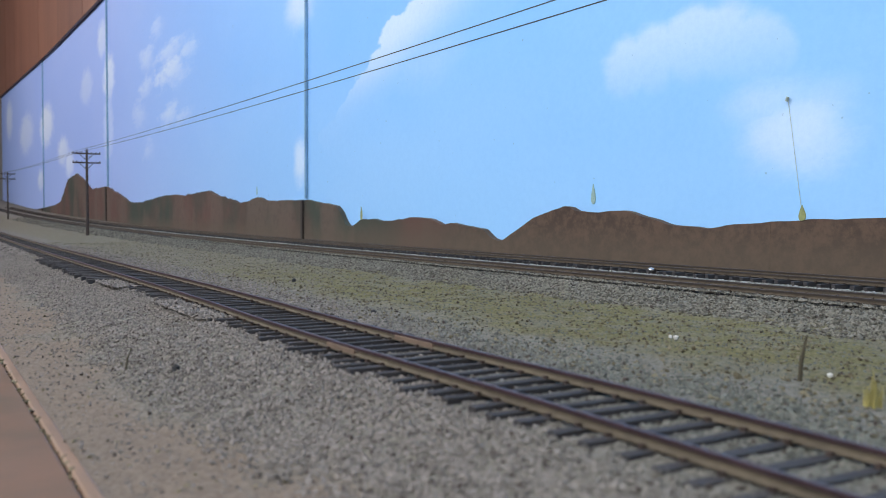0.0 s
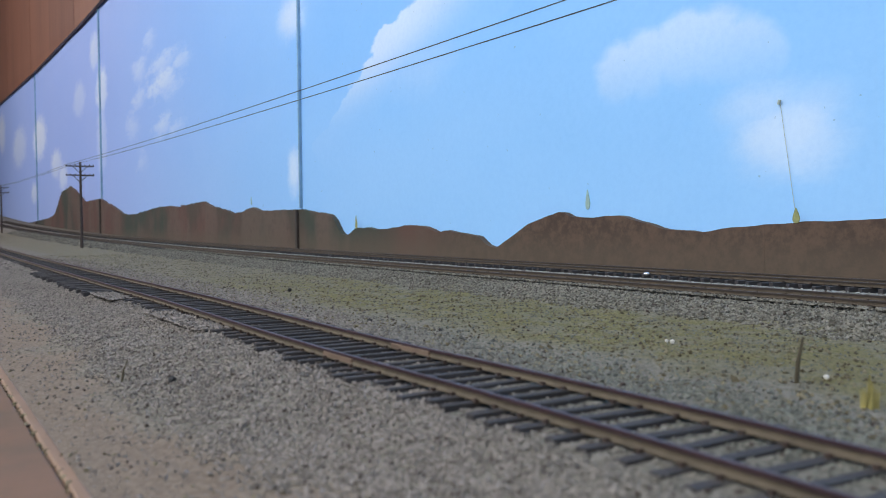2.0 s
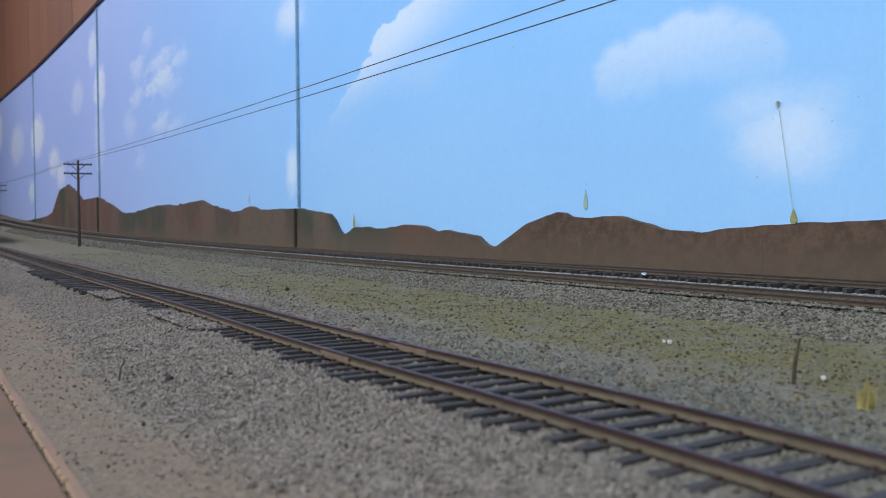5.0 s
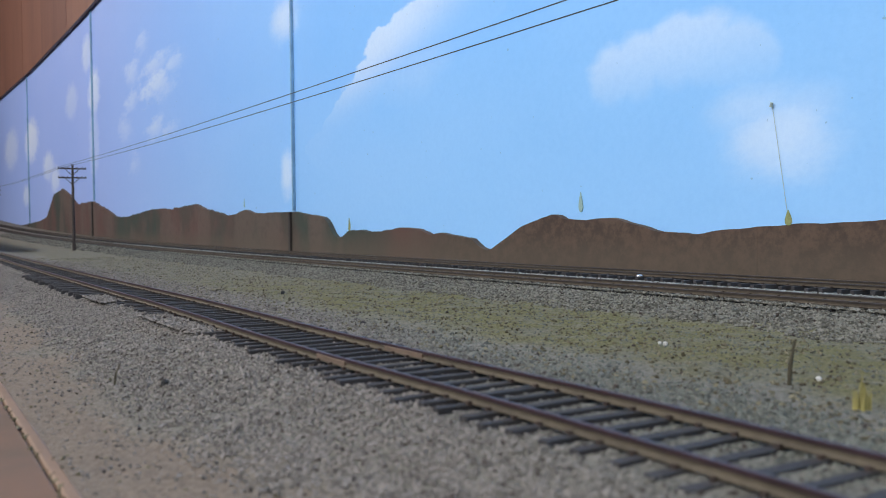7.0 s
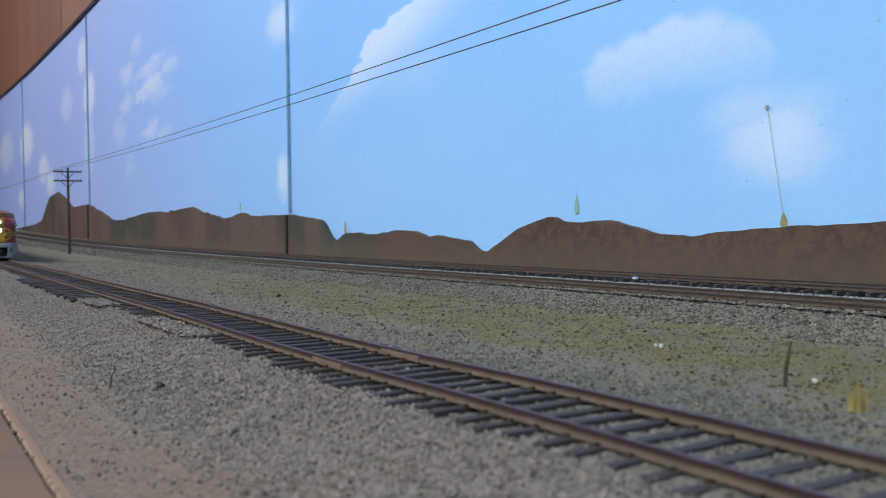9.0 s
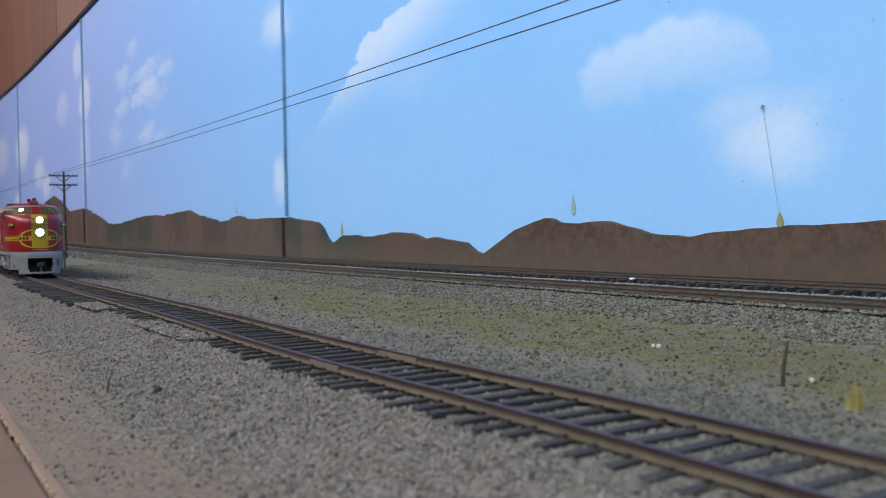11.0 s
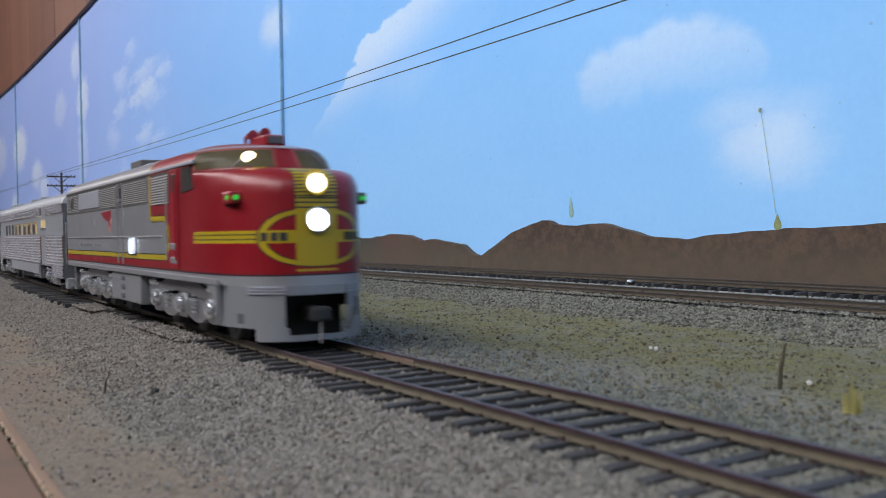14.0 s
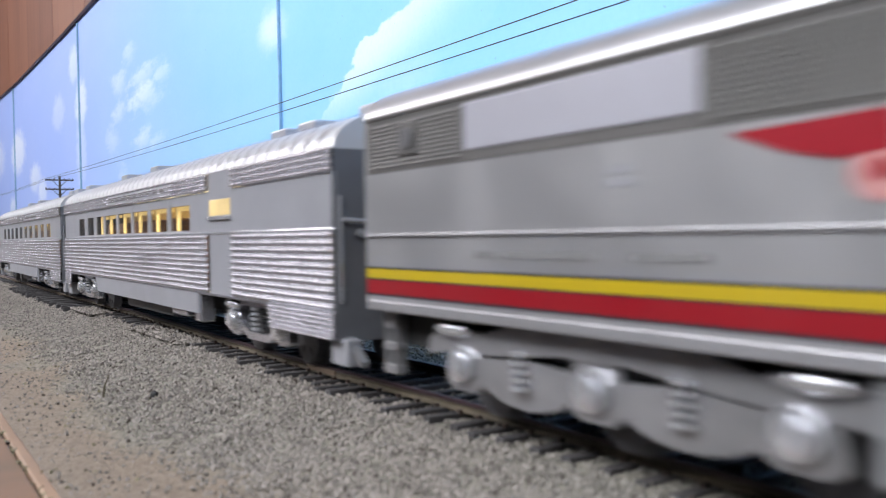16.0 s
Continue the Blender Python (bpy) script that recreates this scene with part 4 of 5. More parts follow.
def shell_mesh():
    zs = [13.9, 14.0, 15.9, 16.1, 16.5, 20, 25, 30, 34, 36, 37, 38.0, 38.7, 39.2, 39.7, 40.0, 40.2, 40.4, 40.55, 40.7, 42.5, 43.5, 44.5, 45.4, 46.0, 46.4, 46.7, 47.1, 47.4, 47.9, 48.3, 48.6, 48.9, 49.1]
    us = list(np.linspace(0, U0, 43))
    ths = [radians(a) for a in np.linspace(-90, 90, 61)]
    bm = bmesh.new()
    rows = []
    for z in zs:
        w = half_width(z)
        row = [Vector((u * MM, -w * MM, z * MM)) for u in us[:-1]]
        row += [shell_pt(z, t) for t in ths]
        row += [Vector((u * MM, w * MM, z * MM)) for u in us[:-1][::-1]]
        rows.append([bm.verts.new(p) for p in row])
    for a, b in zip(rows, rows[1:]):
        for i in range(len(a) - 1):
            bm.faces.new((a[i], a[i + 1], b[i + 1], b[i]))
    bm.faces.new([r[0] for r in rows] + [r[-1] for r in rows][::-1])
    bm.faces.new(rows[-1])
    bmesh.ops.remove_doubles(bm, verts=bm.verts, dist=1e-6)
    bmesh.ops.recalc_face_normals(bm, faces=bm.faces)
    return bm


def smooth_by(ob, deg=40):
    me = ob.data
    for p in me.polygons:
        p.use_smooth = True
    me.set_sharp_from_angle(angle=radians(deg))


SWINGING, WHEELSETS = [], []


def truck(parent, x0, axles, r, side_mat, loco=True):
    """A bogie: side frames with axle boxes, springs, and wheels; millimetres."""
    t = part("truck", mmbox((x0 + axles[0] - 6, x0 + axles[-1] + 6, -9, 9, 5.0, 8.0)), BLACK, parent, "plated truck with round axle boxes")
    a, b = x0 + axles[0], x0 + axles[-1]
    for ax in axles:
        bm = rods(((0, -10 * MM, 0), (0, 10 * MM, 0), 1.2 * MM), seg=8)
        for s in (-1, 1):
            rod(bm, (0, s * 7.6 * MM, 0), (0, s * 10.0 * MM, 0), r * MM, seg=24)
            rod(bm, (0, s * 7.2 * MM, 0), (0, s * 7.7 * MM, 0), (r + 0.7) * MM, seg=24)
            for k in range(5):
                p = 2 * math.pi * k / 5
                rod(bm, (3.2 * math.cos(p) * MM, s * 9.9 * MM, 3.2 * math.sin(p) * MM), (3.2 * math.cos(p) * MM, s * 10.3 * MM, 3.2 * math.sin(p) * MM), 0.7 * MM, seg=6)
        w = part("wheelset", bm, DARKGREY, t, "dark steel wheels on their axle")
        w.location = ((x0 + ax) * MM, 0, r * MM)
        WHEELSETS.append((w, (x0 + ax) * MM, r * MM))
    for s in (-1, 1):
        y0, y1 = (s * 13.2, s * 15.4) if s > 0 else (s * 15.4, s * 13.2)
        m = (a + b) / 2
        if loco:
            outlines = [[(a - 9, 8.4), (a - 8, 10.8), (a - 5, 12.0), (a + 5, 12.2), (a + 10, 13.4), (m - 7, 13.8), (m + 7, 13.8), (b - 10, 13.4), (b - 5, 12.2), (b + 5, 12.0), (b + 8, 10.8), (b + 9, 8.4),
                         (b + 4, 9.0), (b - 8, 9.6), (m + 6, 10.8), (m - 6, 10.8), (a + 8, 9.6), (a - 4, 9.0)]]
            outlines += [[(q - 4.2, 5.0), (q - 3.4, 11.2), (q + 3.4, 11.2), (q + 4.2, 5.0), (q + 2.4, 4.0), (q - 2.4, 4.0)] for q in (a, m, b)]
            for q0, q1 in ((a, m), (m, b)):
                c, w = (q0 + q1) / 2, (q1 - q0) / 2 - 2.6
                outlines.append([(c + w * math.cos(t), 8.0 + 4.6 * math.sin(t)) for t in np.linspace(math.pi, 2 * math.pi, 13)] + [(c + w * 0.9, 8.9), (c + w * 0.3, 9.4), (c - w * 0.3, 9.4), (c - w * 0.9, 8.9)])
        else:
            outlines = [[(a - 7, 10.2), (a - 4, 11.8), (m - 6, 12.0), (m, 12.6), (m + 6, 12.0), (b + 4, 11.8), (b + 7, 10.2), (b + 3, 10.0), (m + 5, 10.8), (m, 10.4), (m - 5, 10.8), (a - 3, 10.0)]]
            outlines += [[(q - 3.4, 4.6), (q - 2.6, 11.2), (q + 2.6, 11.2), (q + 3.4, 4.6), (q + 1.8, 3.8), (q - 1.8, 3.8)] for q in (a, b)]
            outlines.append([(a + 3, 7.0), (m - 5, 5.2), (m + 5, 5.2), (b - 3, 7.0), (b - 3, 5.6), (m + 5.6, 3.6), (m - 5.6, 3.6), (a + 3, 5.6)])
        for n, pts in enumerate(outlines):
            d = 0.0 if n == 0 else 0.35
            part("side_frame" if n == 0 else "frame_leg", prism([(p * MM, q * MM) for p, q in pts], (y0 + d if s < 0 else y0) * MM, (y1 if s < 0 else y1 - d) * MM), side_mat, t)
        for ax in axles:
            x = x0 + ax
            zb = 7.7 if loco else 7.2
            for kind in ("axle_box", "cap"):
                rr, ya, yb = (2.6, 14.6, 16.3) if kind == "axle_box" else (1.6, 16.2, 16.9)
                part(kind, rods(((x * MM, s * ya * MM, zb * MM), (x * MM, s * yb * MM, zb * MM), rr * MM, rr * 0.9 * MM), seg=16), CHROME, t)
        mids = [(axles[i] + axles[i + 1]) / 2 + x0 for i in range(len(axles) - 1)]
        for x in mids:
            for k in range(5):
                z = 5.9 + k * 1.05
                part("spring_coil", rods(((x * MM, s * 15.0 * MM, z * MM), (x * MM, s * 15.0 * MM, (z + 0.6) * MM), 1.5 * MM), seg=14), CHROME, t)
        for x in ((a - 2, b + 2) if loco else (a, b)):
            q = 12.3 if loco else 10.6
            bm = bmesh.new()
            bmesh.ops.create_uvsphere(bm, u_segments=14, v_segments=8, radius=1, matrix=Matrix.Translation((x * MM, s * 15.3 * MM, q * MM)) @ Matrix.Diagonal((4.6 * MM, 1.5 * MM, 1.25 * MM, 1)))
            part("brake_cylinder", bm, CHROME, t, smooth=True)
    return t


def louvres(parent, u0, u1, z0, z1, pitch, material, label):
    g = part("grille", mmbox((u0, u1, -HALF - 0.12, -HALF + 0.3, z0, z1)), GRILLE_DARK, parent, label)
    for k in range(int((z1 - z0) / pitch)):
        z = z0 + (k + 0.5) * pitch
        bm = bmesh.new()
        y0, y1 = (-HALF - 0.1) * MM, (-HALF - 0.34) * MM
        box(bm, u0 * MM, u1 * MM, y1, y0, (z - pitch * 0.34) * MM, (z + pitch * 0.20) * MM)
        for v in bm.verts:
            if v.co.y < (y0 + y1) / 2 and v.co.z > z * MM:
                v.co.y = y0 - 0.08 * MM
        part("slat", bm, material, g)
    return g


def build_locomotive():
    lo = empty("locomotive", "streamlined red and silver model diesel locomotive with lit headlights", "locomotive")
    body = part("body", shell_mesh(), PAINT, lo, "silver body with a red nose edged in yellow")
    smooth_by(body, 50)
    part("underframe", mmbox((2, 205, -13, 13, 8.5, 14.2)), BLACK, lo)
    part("grey_band", mmbox((1.0, 136.6, -HALF - 0.1, -HALF + 0.3, 34.5, 43.0), bevel=0.08), GREY, lo, "dull grey band under the roof")
    part("eave_trim", mmbox((139.5, 182, -HALF - 0.25, -HALF + 0.5, 42.8, 43.7), bevel=0.15), PALE, lo, "pale trim under the red roof")
    part("vent_frame", mmbox((11.5, 16.5, -HALF - 0.5, -HALF - 0.05, 36.6, 41.2), bevel=0.15), GREY, lo)
    part("vent_sill", mmbox((98.4, 102.6, -HALF - 0.7, -HALF - 0.05, 36.5, 37.3), bevel=0.1), PALE, lo)
    # louvred band, with the blank panel and doors
    for u0, u1 in ((2.5, 27.5), (68.0, 96.5), (104.0, 136.3)):
        louvres(lo, u0, u1, 35.2, 42.4, 0.6, GREY, "dull grey louvred panel")
    part("round_vent", rods(((14 * MM, (-HALF - 0.3) * MM, 38.9 * MM), (14 * MM, (-HALF - 0.9) * MM, 38.9 * MM), 1.5 * MM), seg=18), DARKGREY, lo)
    part("blank_panel", mmbox((28.2, 67.2, -HALF - 0.3, -HALF + 0.2, 35.9, 41.9), bevel=0.12), PALE, lo, "pale blank panel")
    louvres(lo, 141.2, 159.4, 33.9, 42.3, 0.72, LIGHT_GRILLE, "grey louvred panel behind the cab")
    part("side_bead", mmbox((0.5, 151, -HALF - 0.35, -HALF + 0.1, 25.0, 25.45), bevel=0.1), SILVER, lo)
    part("roof_edge", mmbox((0.5, 139, -HALF - 0.3, -HALF + 0.3, 42.5, 43.1), bevel=0.1), GREY, lo)
    part("sill", mmbox((0.5, 200, -HALF - 0.3, -HALF + 0.1, 14.0, 15.4), ((0.5, 200, HALF - 0.1, HALF + 0.3, 14.0, 15.4)), bevel=0.12), SILVER, lo)
    for u in (97.0, 104.0):
        part("side_door", mmbox((u - 0.35, u + 0.35, -HALF - 0.35, -HALF + 0.1, 16.8, 42.3), bevel=0.1), SILVER, lo, "door edge with grab rail")
    part("door_window", mmbox((98.8, 102.2, -HALF - 0.4, -HALF + 0.1, 37.4, 41.0), bevel=0.2), DARKGLASS, lo)
    for u in (98.4, 102.6):
        part("grab_rail", rods(((u * MM, (-HALF - 0.9) * MM, 30 * MM), (u * MM, (-HALF - 0.9) * MM, 41 * MM), 0.18 * MM), seg=6), SILVER, lo)
    for z in (22.6, 19.0):
        part("step_plate", mmbox((160.4, 167.2, -HALF - 0.4, -HALF + 0.1, z - 0.9, z + 0.9), bevel=0.2), SILVER, lo)
    # emblem drawn as plain shapes, and unreadable lettering as bars
    part("emblem", prism([(70.5 * MM, 33.6 * MM), (86 * MM, 34.2 * MM), (86 * MM, 31 * MM), (81 * MM, 30.6 * MM), (76 * MM, 31.6 * MM)], (-HALF - 0.2) * MM, (-HALF + 0.1) * MM), RED, lo, "red wing-shaped emblem")
    part("emblem_disc", rods(((84.6 * MM, (-HALF + 0.1) * MM, 29.6 * MM), (84.6 * MM, (-HALF - 0.16) * MM, 29.6 * MM), 2.5 * MM), seg=24), plain("faded_rose_paint", (0.42, 0.20, 0.20), 0.5), lo)
    part("emblem_dot", rods(((84.6 * MM, (-HALF - 0.1) * MM, 29.6 * MM), (84.6 * MM, (-HALF - 0.26) * MM, 29.6 * MM), 1.0 * MM), seg=16), RED, lo)
    for u0, u1, z in ((54.5, 58.5, 30.2), (55.0, 58.0, 31.6), (30, 34, 22.6), (36, 52, 22.6), (58, 68, 22.6)):
        part("lettering_bar", mmbox((u0, u1, -HALF - 0.12, -HALF + 0.1, z - 0.45, z + 0.45)), STEEL_FLAT if z > 25 else LIGHT_GRILLE, lo)
    # bright mark of unknown kind, as a plate with an added glow
    part("white_plate_frame", mmbox((111.4, 121.3, -HALF - 0.3, -HALF + 0.1, 19.7, 25.5), bevel=0.25), NAVY, lo, "dark blue surround of the white plate")
    part("white_plate", mmbox((115.8, 121.2, -HALF - 0.5, -HALF + 0.1, 20.2, 25.0), bevel=1.1), PLATE_GLOW, lo, "bright bluish-white plate with an added glow")
    part("white_plate_bar", mmbox((112.2, 113.4, -HALF - 0.42, -HALF - 0.1, 20.8, 24.4), bevel=0.2), PLATE_GLOW, lo, "narrow glowing bar beside the white plate")
    # cab
    part("cab_door", mmbox((160.3, 168.4, -HALF - 0.28, -HALF + 0.1, 16.9, 42.4), bevel=0.15), RED, lo)
    part("cab_door_window", mmbox((162.6, 167.0, -HALF - 0.42, -HALF + 0.1, 36.6, 41.4), bevel=0.3), DARKGLASS, lo)
    for u in (160.0, 168.8):
        part("handrail", rods(((u * MM, (-HALF - 1.0) * MM, 19 * MM), (u * MM, (-HALF - 1.0) * MM, 40 * MM), 0.22 * MM), seg=6), SILVER if u < 165 else RED, lo)
    part("cab_side_window", prism([(q * MM, z * MM) for q, z in ((171.4, 36.0), (181.6, 36.8), (178.8, 42.3), (171.4, 42.3))], (-HALF - 0.2) * MM, (-HALF + 1.6) * MM), DARKGLASS, lo)
    zs = list(np.linspace(41.2, 45.5, 6))
    for s in (-1, 1):
        ths = sorted(radians(s * a) for a in np.linspace(6, 70, 14))
        rim = sorted(radians(s * a) for a in np.linspace(4.5, 73, 14))
        w = part("windshield", thick_patch(np.linspace(40.8, 45.9, 6), rim, 0.12, 0.4), plain("windshield_frame", (0.24, 0.05, 0.05), 0.35, 0, 0.05), lo, "curved cab window in a red frame")
        curved(w)
        # the pane itself glows faintly in place of the lit cab behind it
        part("pane", thick_patch(zs, ths, 0.3, 0.3), plain("glowing_cab_glass", (0.035, 0.031, 0.020), 0.35, 0, 0.6, 120, (1.0, 0.74, 0.30), 0.022, dull=True), w)
        part("wiper", rods((shell_pt(41.2, radians(s * 36), 0.7), shell_pt(44.8, radians(s * 22), 0.7), 0.14 * MM), seg=5), SILVER, w)
    q = shell_pt(43.5, radians(-22), 0.5)
    bm = bmesh.new()
    bmesh.ops.create_uvsphere(bm, u_segments=16, v_segments=10, radius=1, matrix=Matrix.Translation(q) @ Matrix.Diagonal((0.4 * MM, 1.7 * MM, 1.4 * MM, 1)))
    part("cab_lamp", bm, CAB_GLOW, lo, "glowing warm cab lamp", True)
    # reflection at the window's lower edge, made as a bar in yellow paint
    part("cab_reflection_bar", thick_patch([40.75, 41.05], [radians(a) for a in (-20, -16, -12)], 0.45, 0.2), YELLOW, lo)
    part("windshield_trim", thick_patch([46.0, 46.25, 46.55], [radians(a) for a in np.linspace(-88, 88, 40)], 0.32, 0.5), PALE, lo, "thin silver trim over the cab windows")
    # headlights
    for z, rr, m in ((36.6, 2.35, REFLECTOR), (28.4, 2.3, GLOW)):
        u = nose_front(z)[0]
        bezel = []
        for k in range(24):
            p0, p1 = 2 * math.pi * k / 24, 2 * math.pi * (k + 1) / 24
            bezel.append((((u + 0.5) * MM, (rr + 0.3) * math.cos(p0) * MM, (z + (rr + 0.3) * math.sin(p0)) * MM), ((u + 0.5) * MM, (rr + 0.3) * math.cos(p1) * MM, (z + (rr + 0.3) * math.sin(p1)) * MM), 0.36 * MM))
        h = part("headlight", rods(*bezel, (((u - 2) * MM, 0, z * MM), ((u + 0.3) * MM, 0, z * MM), (rr + 0.5) * MM), seg=10), YELLOW if z > 30 else CHROME, lo)
        part("lens", rods((((u + 0.2) * MM, 0, z * MM), ((u + (0.4 if z > 30 else 1.0)) * MM, 0, z * MM), rr * MM, rr * 0.8 * MM), seg=24), m, h, "glowing headlight lens")
    # the upper lamp's glowing disc swings aside to imitate its dimming
    bm = rods(((-0.1 * MM, 0, 0), (0.55 * MM, 0, 0), 2.1 * MM, 1.7 * MM), seg=24)
    SWINGING.append(part("swinging_lamp", bm, SWING_GLOW, lo, "bright lamp disc that swings aside to imitate dimming"))
    # the nose lettering as bars
    for s in (-1, 1):
        for y in (7.4, 9.2, 11.0):
            th = math.asin(min(1, (y / HALF)) ** (3.3 / 2))
            part("lettering_bar", thick_patch([23.9, 25.7], [s * (th - 0.03), s * (th + 0.05)] if s > 0 else [-(th + 0.05), -(th - 0.03)], 0.12, 0.2), BLACK, lo)
    # marker lights in side housings; the far one is coloured dark for its shade
    for s in (-1, 1):
        m = part("marker_light", mmbox((200.5, 206.3, s * 14.9 - 1.9, s * 14.9 + 1.9, 32.2, 35.0), bevel=0.5), RED if s < 0 else DARKGREY, lo, "side marker light housing")
        part("marker_lens", rods(((206.2 * MM, s * 15.6 * MM, 33.6 * MM), (206.9 * MM, s * 15.6 * MM, 33.6 * MM), 0.6 * MM), ((204.5 * MM, s * 16.7 * MM, 33.6 * MM), (204.5 * MM, s * 17.1 * MM, 33.6 * MM), 0.55 * MM), seg=14), GREEN_GLOW, m, "green glowing lens")
    # roof things
    part("number_box", mmbox((179, 190.5, -2.5, 2.5, 46.9, 49.7), bevel=0.5), RED, lo)
    part("number_box_face", mmbox((190.4, 190.8, -1.8, 1.8, 47.5, 49.3), bevel=0.15), DARKGREY, lo)
    for y, z, d in ((-2.2, 50.3, 1), (1.0, 51.0, 1), (2.6, 50.1, -1)):
        part("horn", rods(((176 * MM, y * MM, z * MM), ((176 + d * 5.5) * MM, y * MM, z * MM), 0.45 * MM, 1.35 * MM), ((175.5 * MM, y * MM, 47.6 * MM), (175.5 * MM, y * MM, (z + 0.2) * MM), 0.4 * MM), seg=12), RED, lo)
    for u, w, z in ((64, 15, 52.0), (84, 9, 49.9), (108, 12, 49.7)):
        part("roof_hatch", mmbox((u, u + w, -6.0, 6.0, 48.4, z), bevel=0.4), GREY if u == 64 else SILVER, lo)
    # skirt between the trucks
    part("fuel_tank_skirt", mmbox((83.5, 123.5, -HALF + 0.5, HALF - 0.5, 4.9, 14.1), bevel=0.5), SHADED_SILVER, lo)
    for z in (6.6, 9.5, 12.2):
        part("skirt_step", mmbox((98.6, 102.4, -HALF + 0.1, -HALF + 0.7, z - 0.8, z + 0.8), bevel=0.1), DARKGREY, lo)
    # pilot: side skirts with an arch, front with an opening
    zs = [1.6, 2.8]
    full = [radians(a) for a in np.linspace(-62, 62, 50)]
    th0 = radians(11.5)
    curved(part("pilot_skirt", thick_patch([4.6, 9.0, 13.95], [t for t in full if t <= -th0], 0.0, 1.2), SHADED_SILVER, lo))
    curved(part("pilot_skirt", thick_patch([4.6, 9.0, 13.95], [t for t in full if t >= th0], 0.0, 1.2), SHADED_SILVER, lo))
    for a, b in ((-34, -11.5), (11.5, 34)):
        curved(part("pilot_plough", thick_patch([1.8, 4.7], [radians(t) for t in np.linspace(a, b, 10)], 0.0, 1.2), SHADED_SILVER, lo))
    arch = [(186.0, 14.2), (198.4, 14.2), (198.4, 5.0)] + [(186 + 12.4 * math.sin(t), 5.0 + 9.2 * math.cos(t)) for t in np.linspace(1.45, 0.1, 10)]
    for s in (-1, 1):
        part("skirt_arch", prism([(p * MM, q * MM) for p, q in arch], (s * 17.2 - 0.5) * MM, (s * 17.2 + 0.4) * MM), SHADED_SILVER, lo)
    part("pilot_beam", thick_patch([11.9, 13.95], [radians(t) for t in np.linspace(-13, 13, 8)], 0.02, 1.2), SHADED_SILVER, lo)
    part("pilot_bar", thick_patch([1.8, 3.0], [radians(t) for t in np.linspace(-13, 13, 8)], 0.02, 1.2), SHADED_SILVER, lo)
    # black block put behind the opening in place of its shade
    part("recess_shade", mmbox((199, 207, -9, 9, 1.9, 13.9)), BLACK, lo)
    for z in (12.4, 13.1, 13.7):
        for a, b in ((-40, -13), (13, 40)):
            part("pilot_ridge", thick_patch([z - 0.18, z + 0.18], [radians(t) for t in np.linspace(a, b, 12)], 0.35, 0.5), PALE, lo)
    part("coupler", mmbox((206, 216.5, -1.6, 1.6, 6.0, 9.2), (214.2, 217.6, -2.2, 2.2, 6.0, 9.2), bevel=0.6), BLACK, lo)
    part("coupler_pin", rods(((216 * MM, 0, 1.2 * MM), (216 * MM, 0, 6 * MM), 0.35 * MM), seg=8), CHROME, lo)
    # dark grey patches on the skirt stand in for the shaded foot holes
    part("foot_hole_shade", thick_patch([5.6, 7.8], [radians(t) for t in np.linspace(-49, -44, 4)], 0.06, 0.2), DARKGREY, lo)
    part("foot_hole_shade", thick_patch([6.5, 10.8], [radians(t) for t in np.linspace(22, 30, 4)], 0.06, 0.2), DARKGREY, lo)
    part("hose", rods(((216 * MM, 6.4 * MM, 4 * MM), (216.6 * MM, 7.6 * MM, 9 * MM), 0.5 * MM), seg=8), DARKGREY, lo)
    truck(lo, 49.2, (-26.2, 0.0, 26.2), 5.6, FRAME)
    truck(lo, 161.0, (-25.8, 0.0, 25.8), 5.6, FRAME)
    part("rear_coupler", mmbox((-6.5, 4, -1.4, 1.4, 6, 8.6), bevel=0.4), DARKGREY, lo)
    for y in (-15.5, 13.5):
        part("rear_step", mmbox((0.8, 5.0, y, y + 2, 4.0, 5.4), (0.8, 5.0, y, y + 2, 7.6, 8.8), (0.8, 5.0, y, y + 2, 11.0, 14.0), (1.2, 1.9, y, y + 2, 4.2, 13.0), (4.0, 4.7, y, y + 2, 4.2, 13.0), bevel=0.2), FRAME, lo)
    return lo


LEN = 264.0


def fluted(parent, u0, u1, z0, z1, pitch, name="fluting"):
    """Corrugated stainless side, near and far."""
    n = max(2, int(round((z1 - z0) / pitch)))
    for s in (-1, 1):
        bm = bmesh.new()
        step = (z1 - z0) / n
        rows = []
        for k in range(n * 6 + 1):
            z = z0 + k * step / 6
            y = s * (17.5 + 0.72 * abs(math.sin(math.pi * k / 6)))
            rows.append([bm.verts.new((u * MM, y * MM, z * MM)) for u in (u0, u1)])
        for a, b in zip(rows, rows[1:]):
            bm.faces.new((a[0], a[1], b[1], b[0]) if s < 0 else (a[1], a[0], b[0], b[1]))
        part(name, bm, STEEL, parent, smooth=True)


def coach_profile(z):
    if z <= 40.0:
        return 17.5
    k = min(1.0, (z - 40.0) / 7.6)
    return 17.5 * max(0.0, 1 - k ** 2.0) ** 0.5


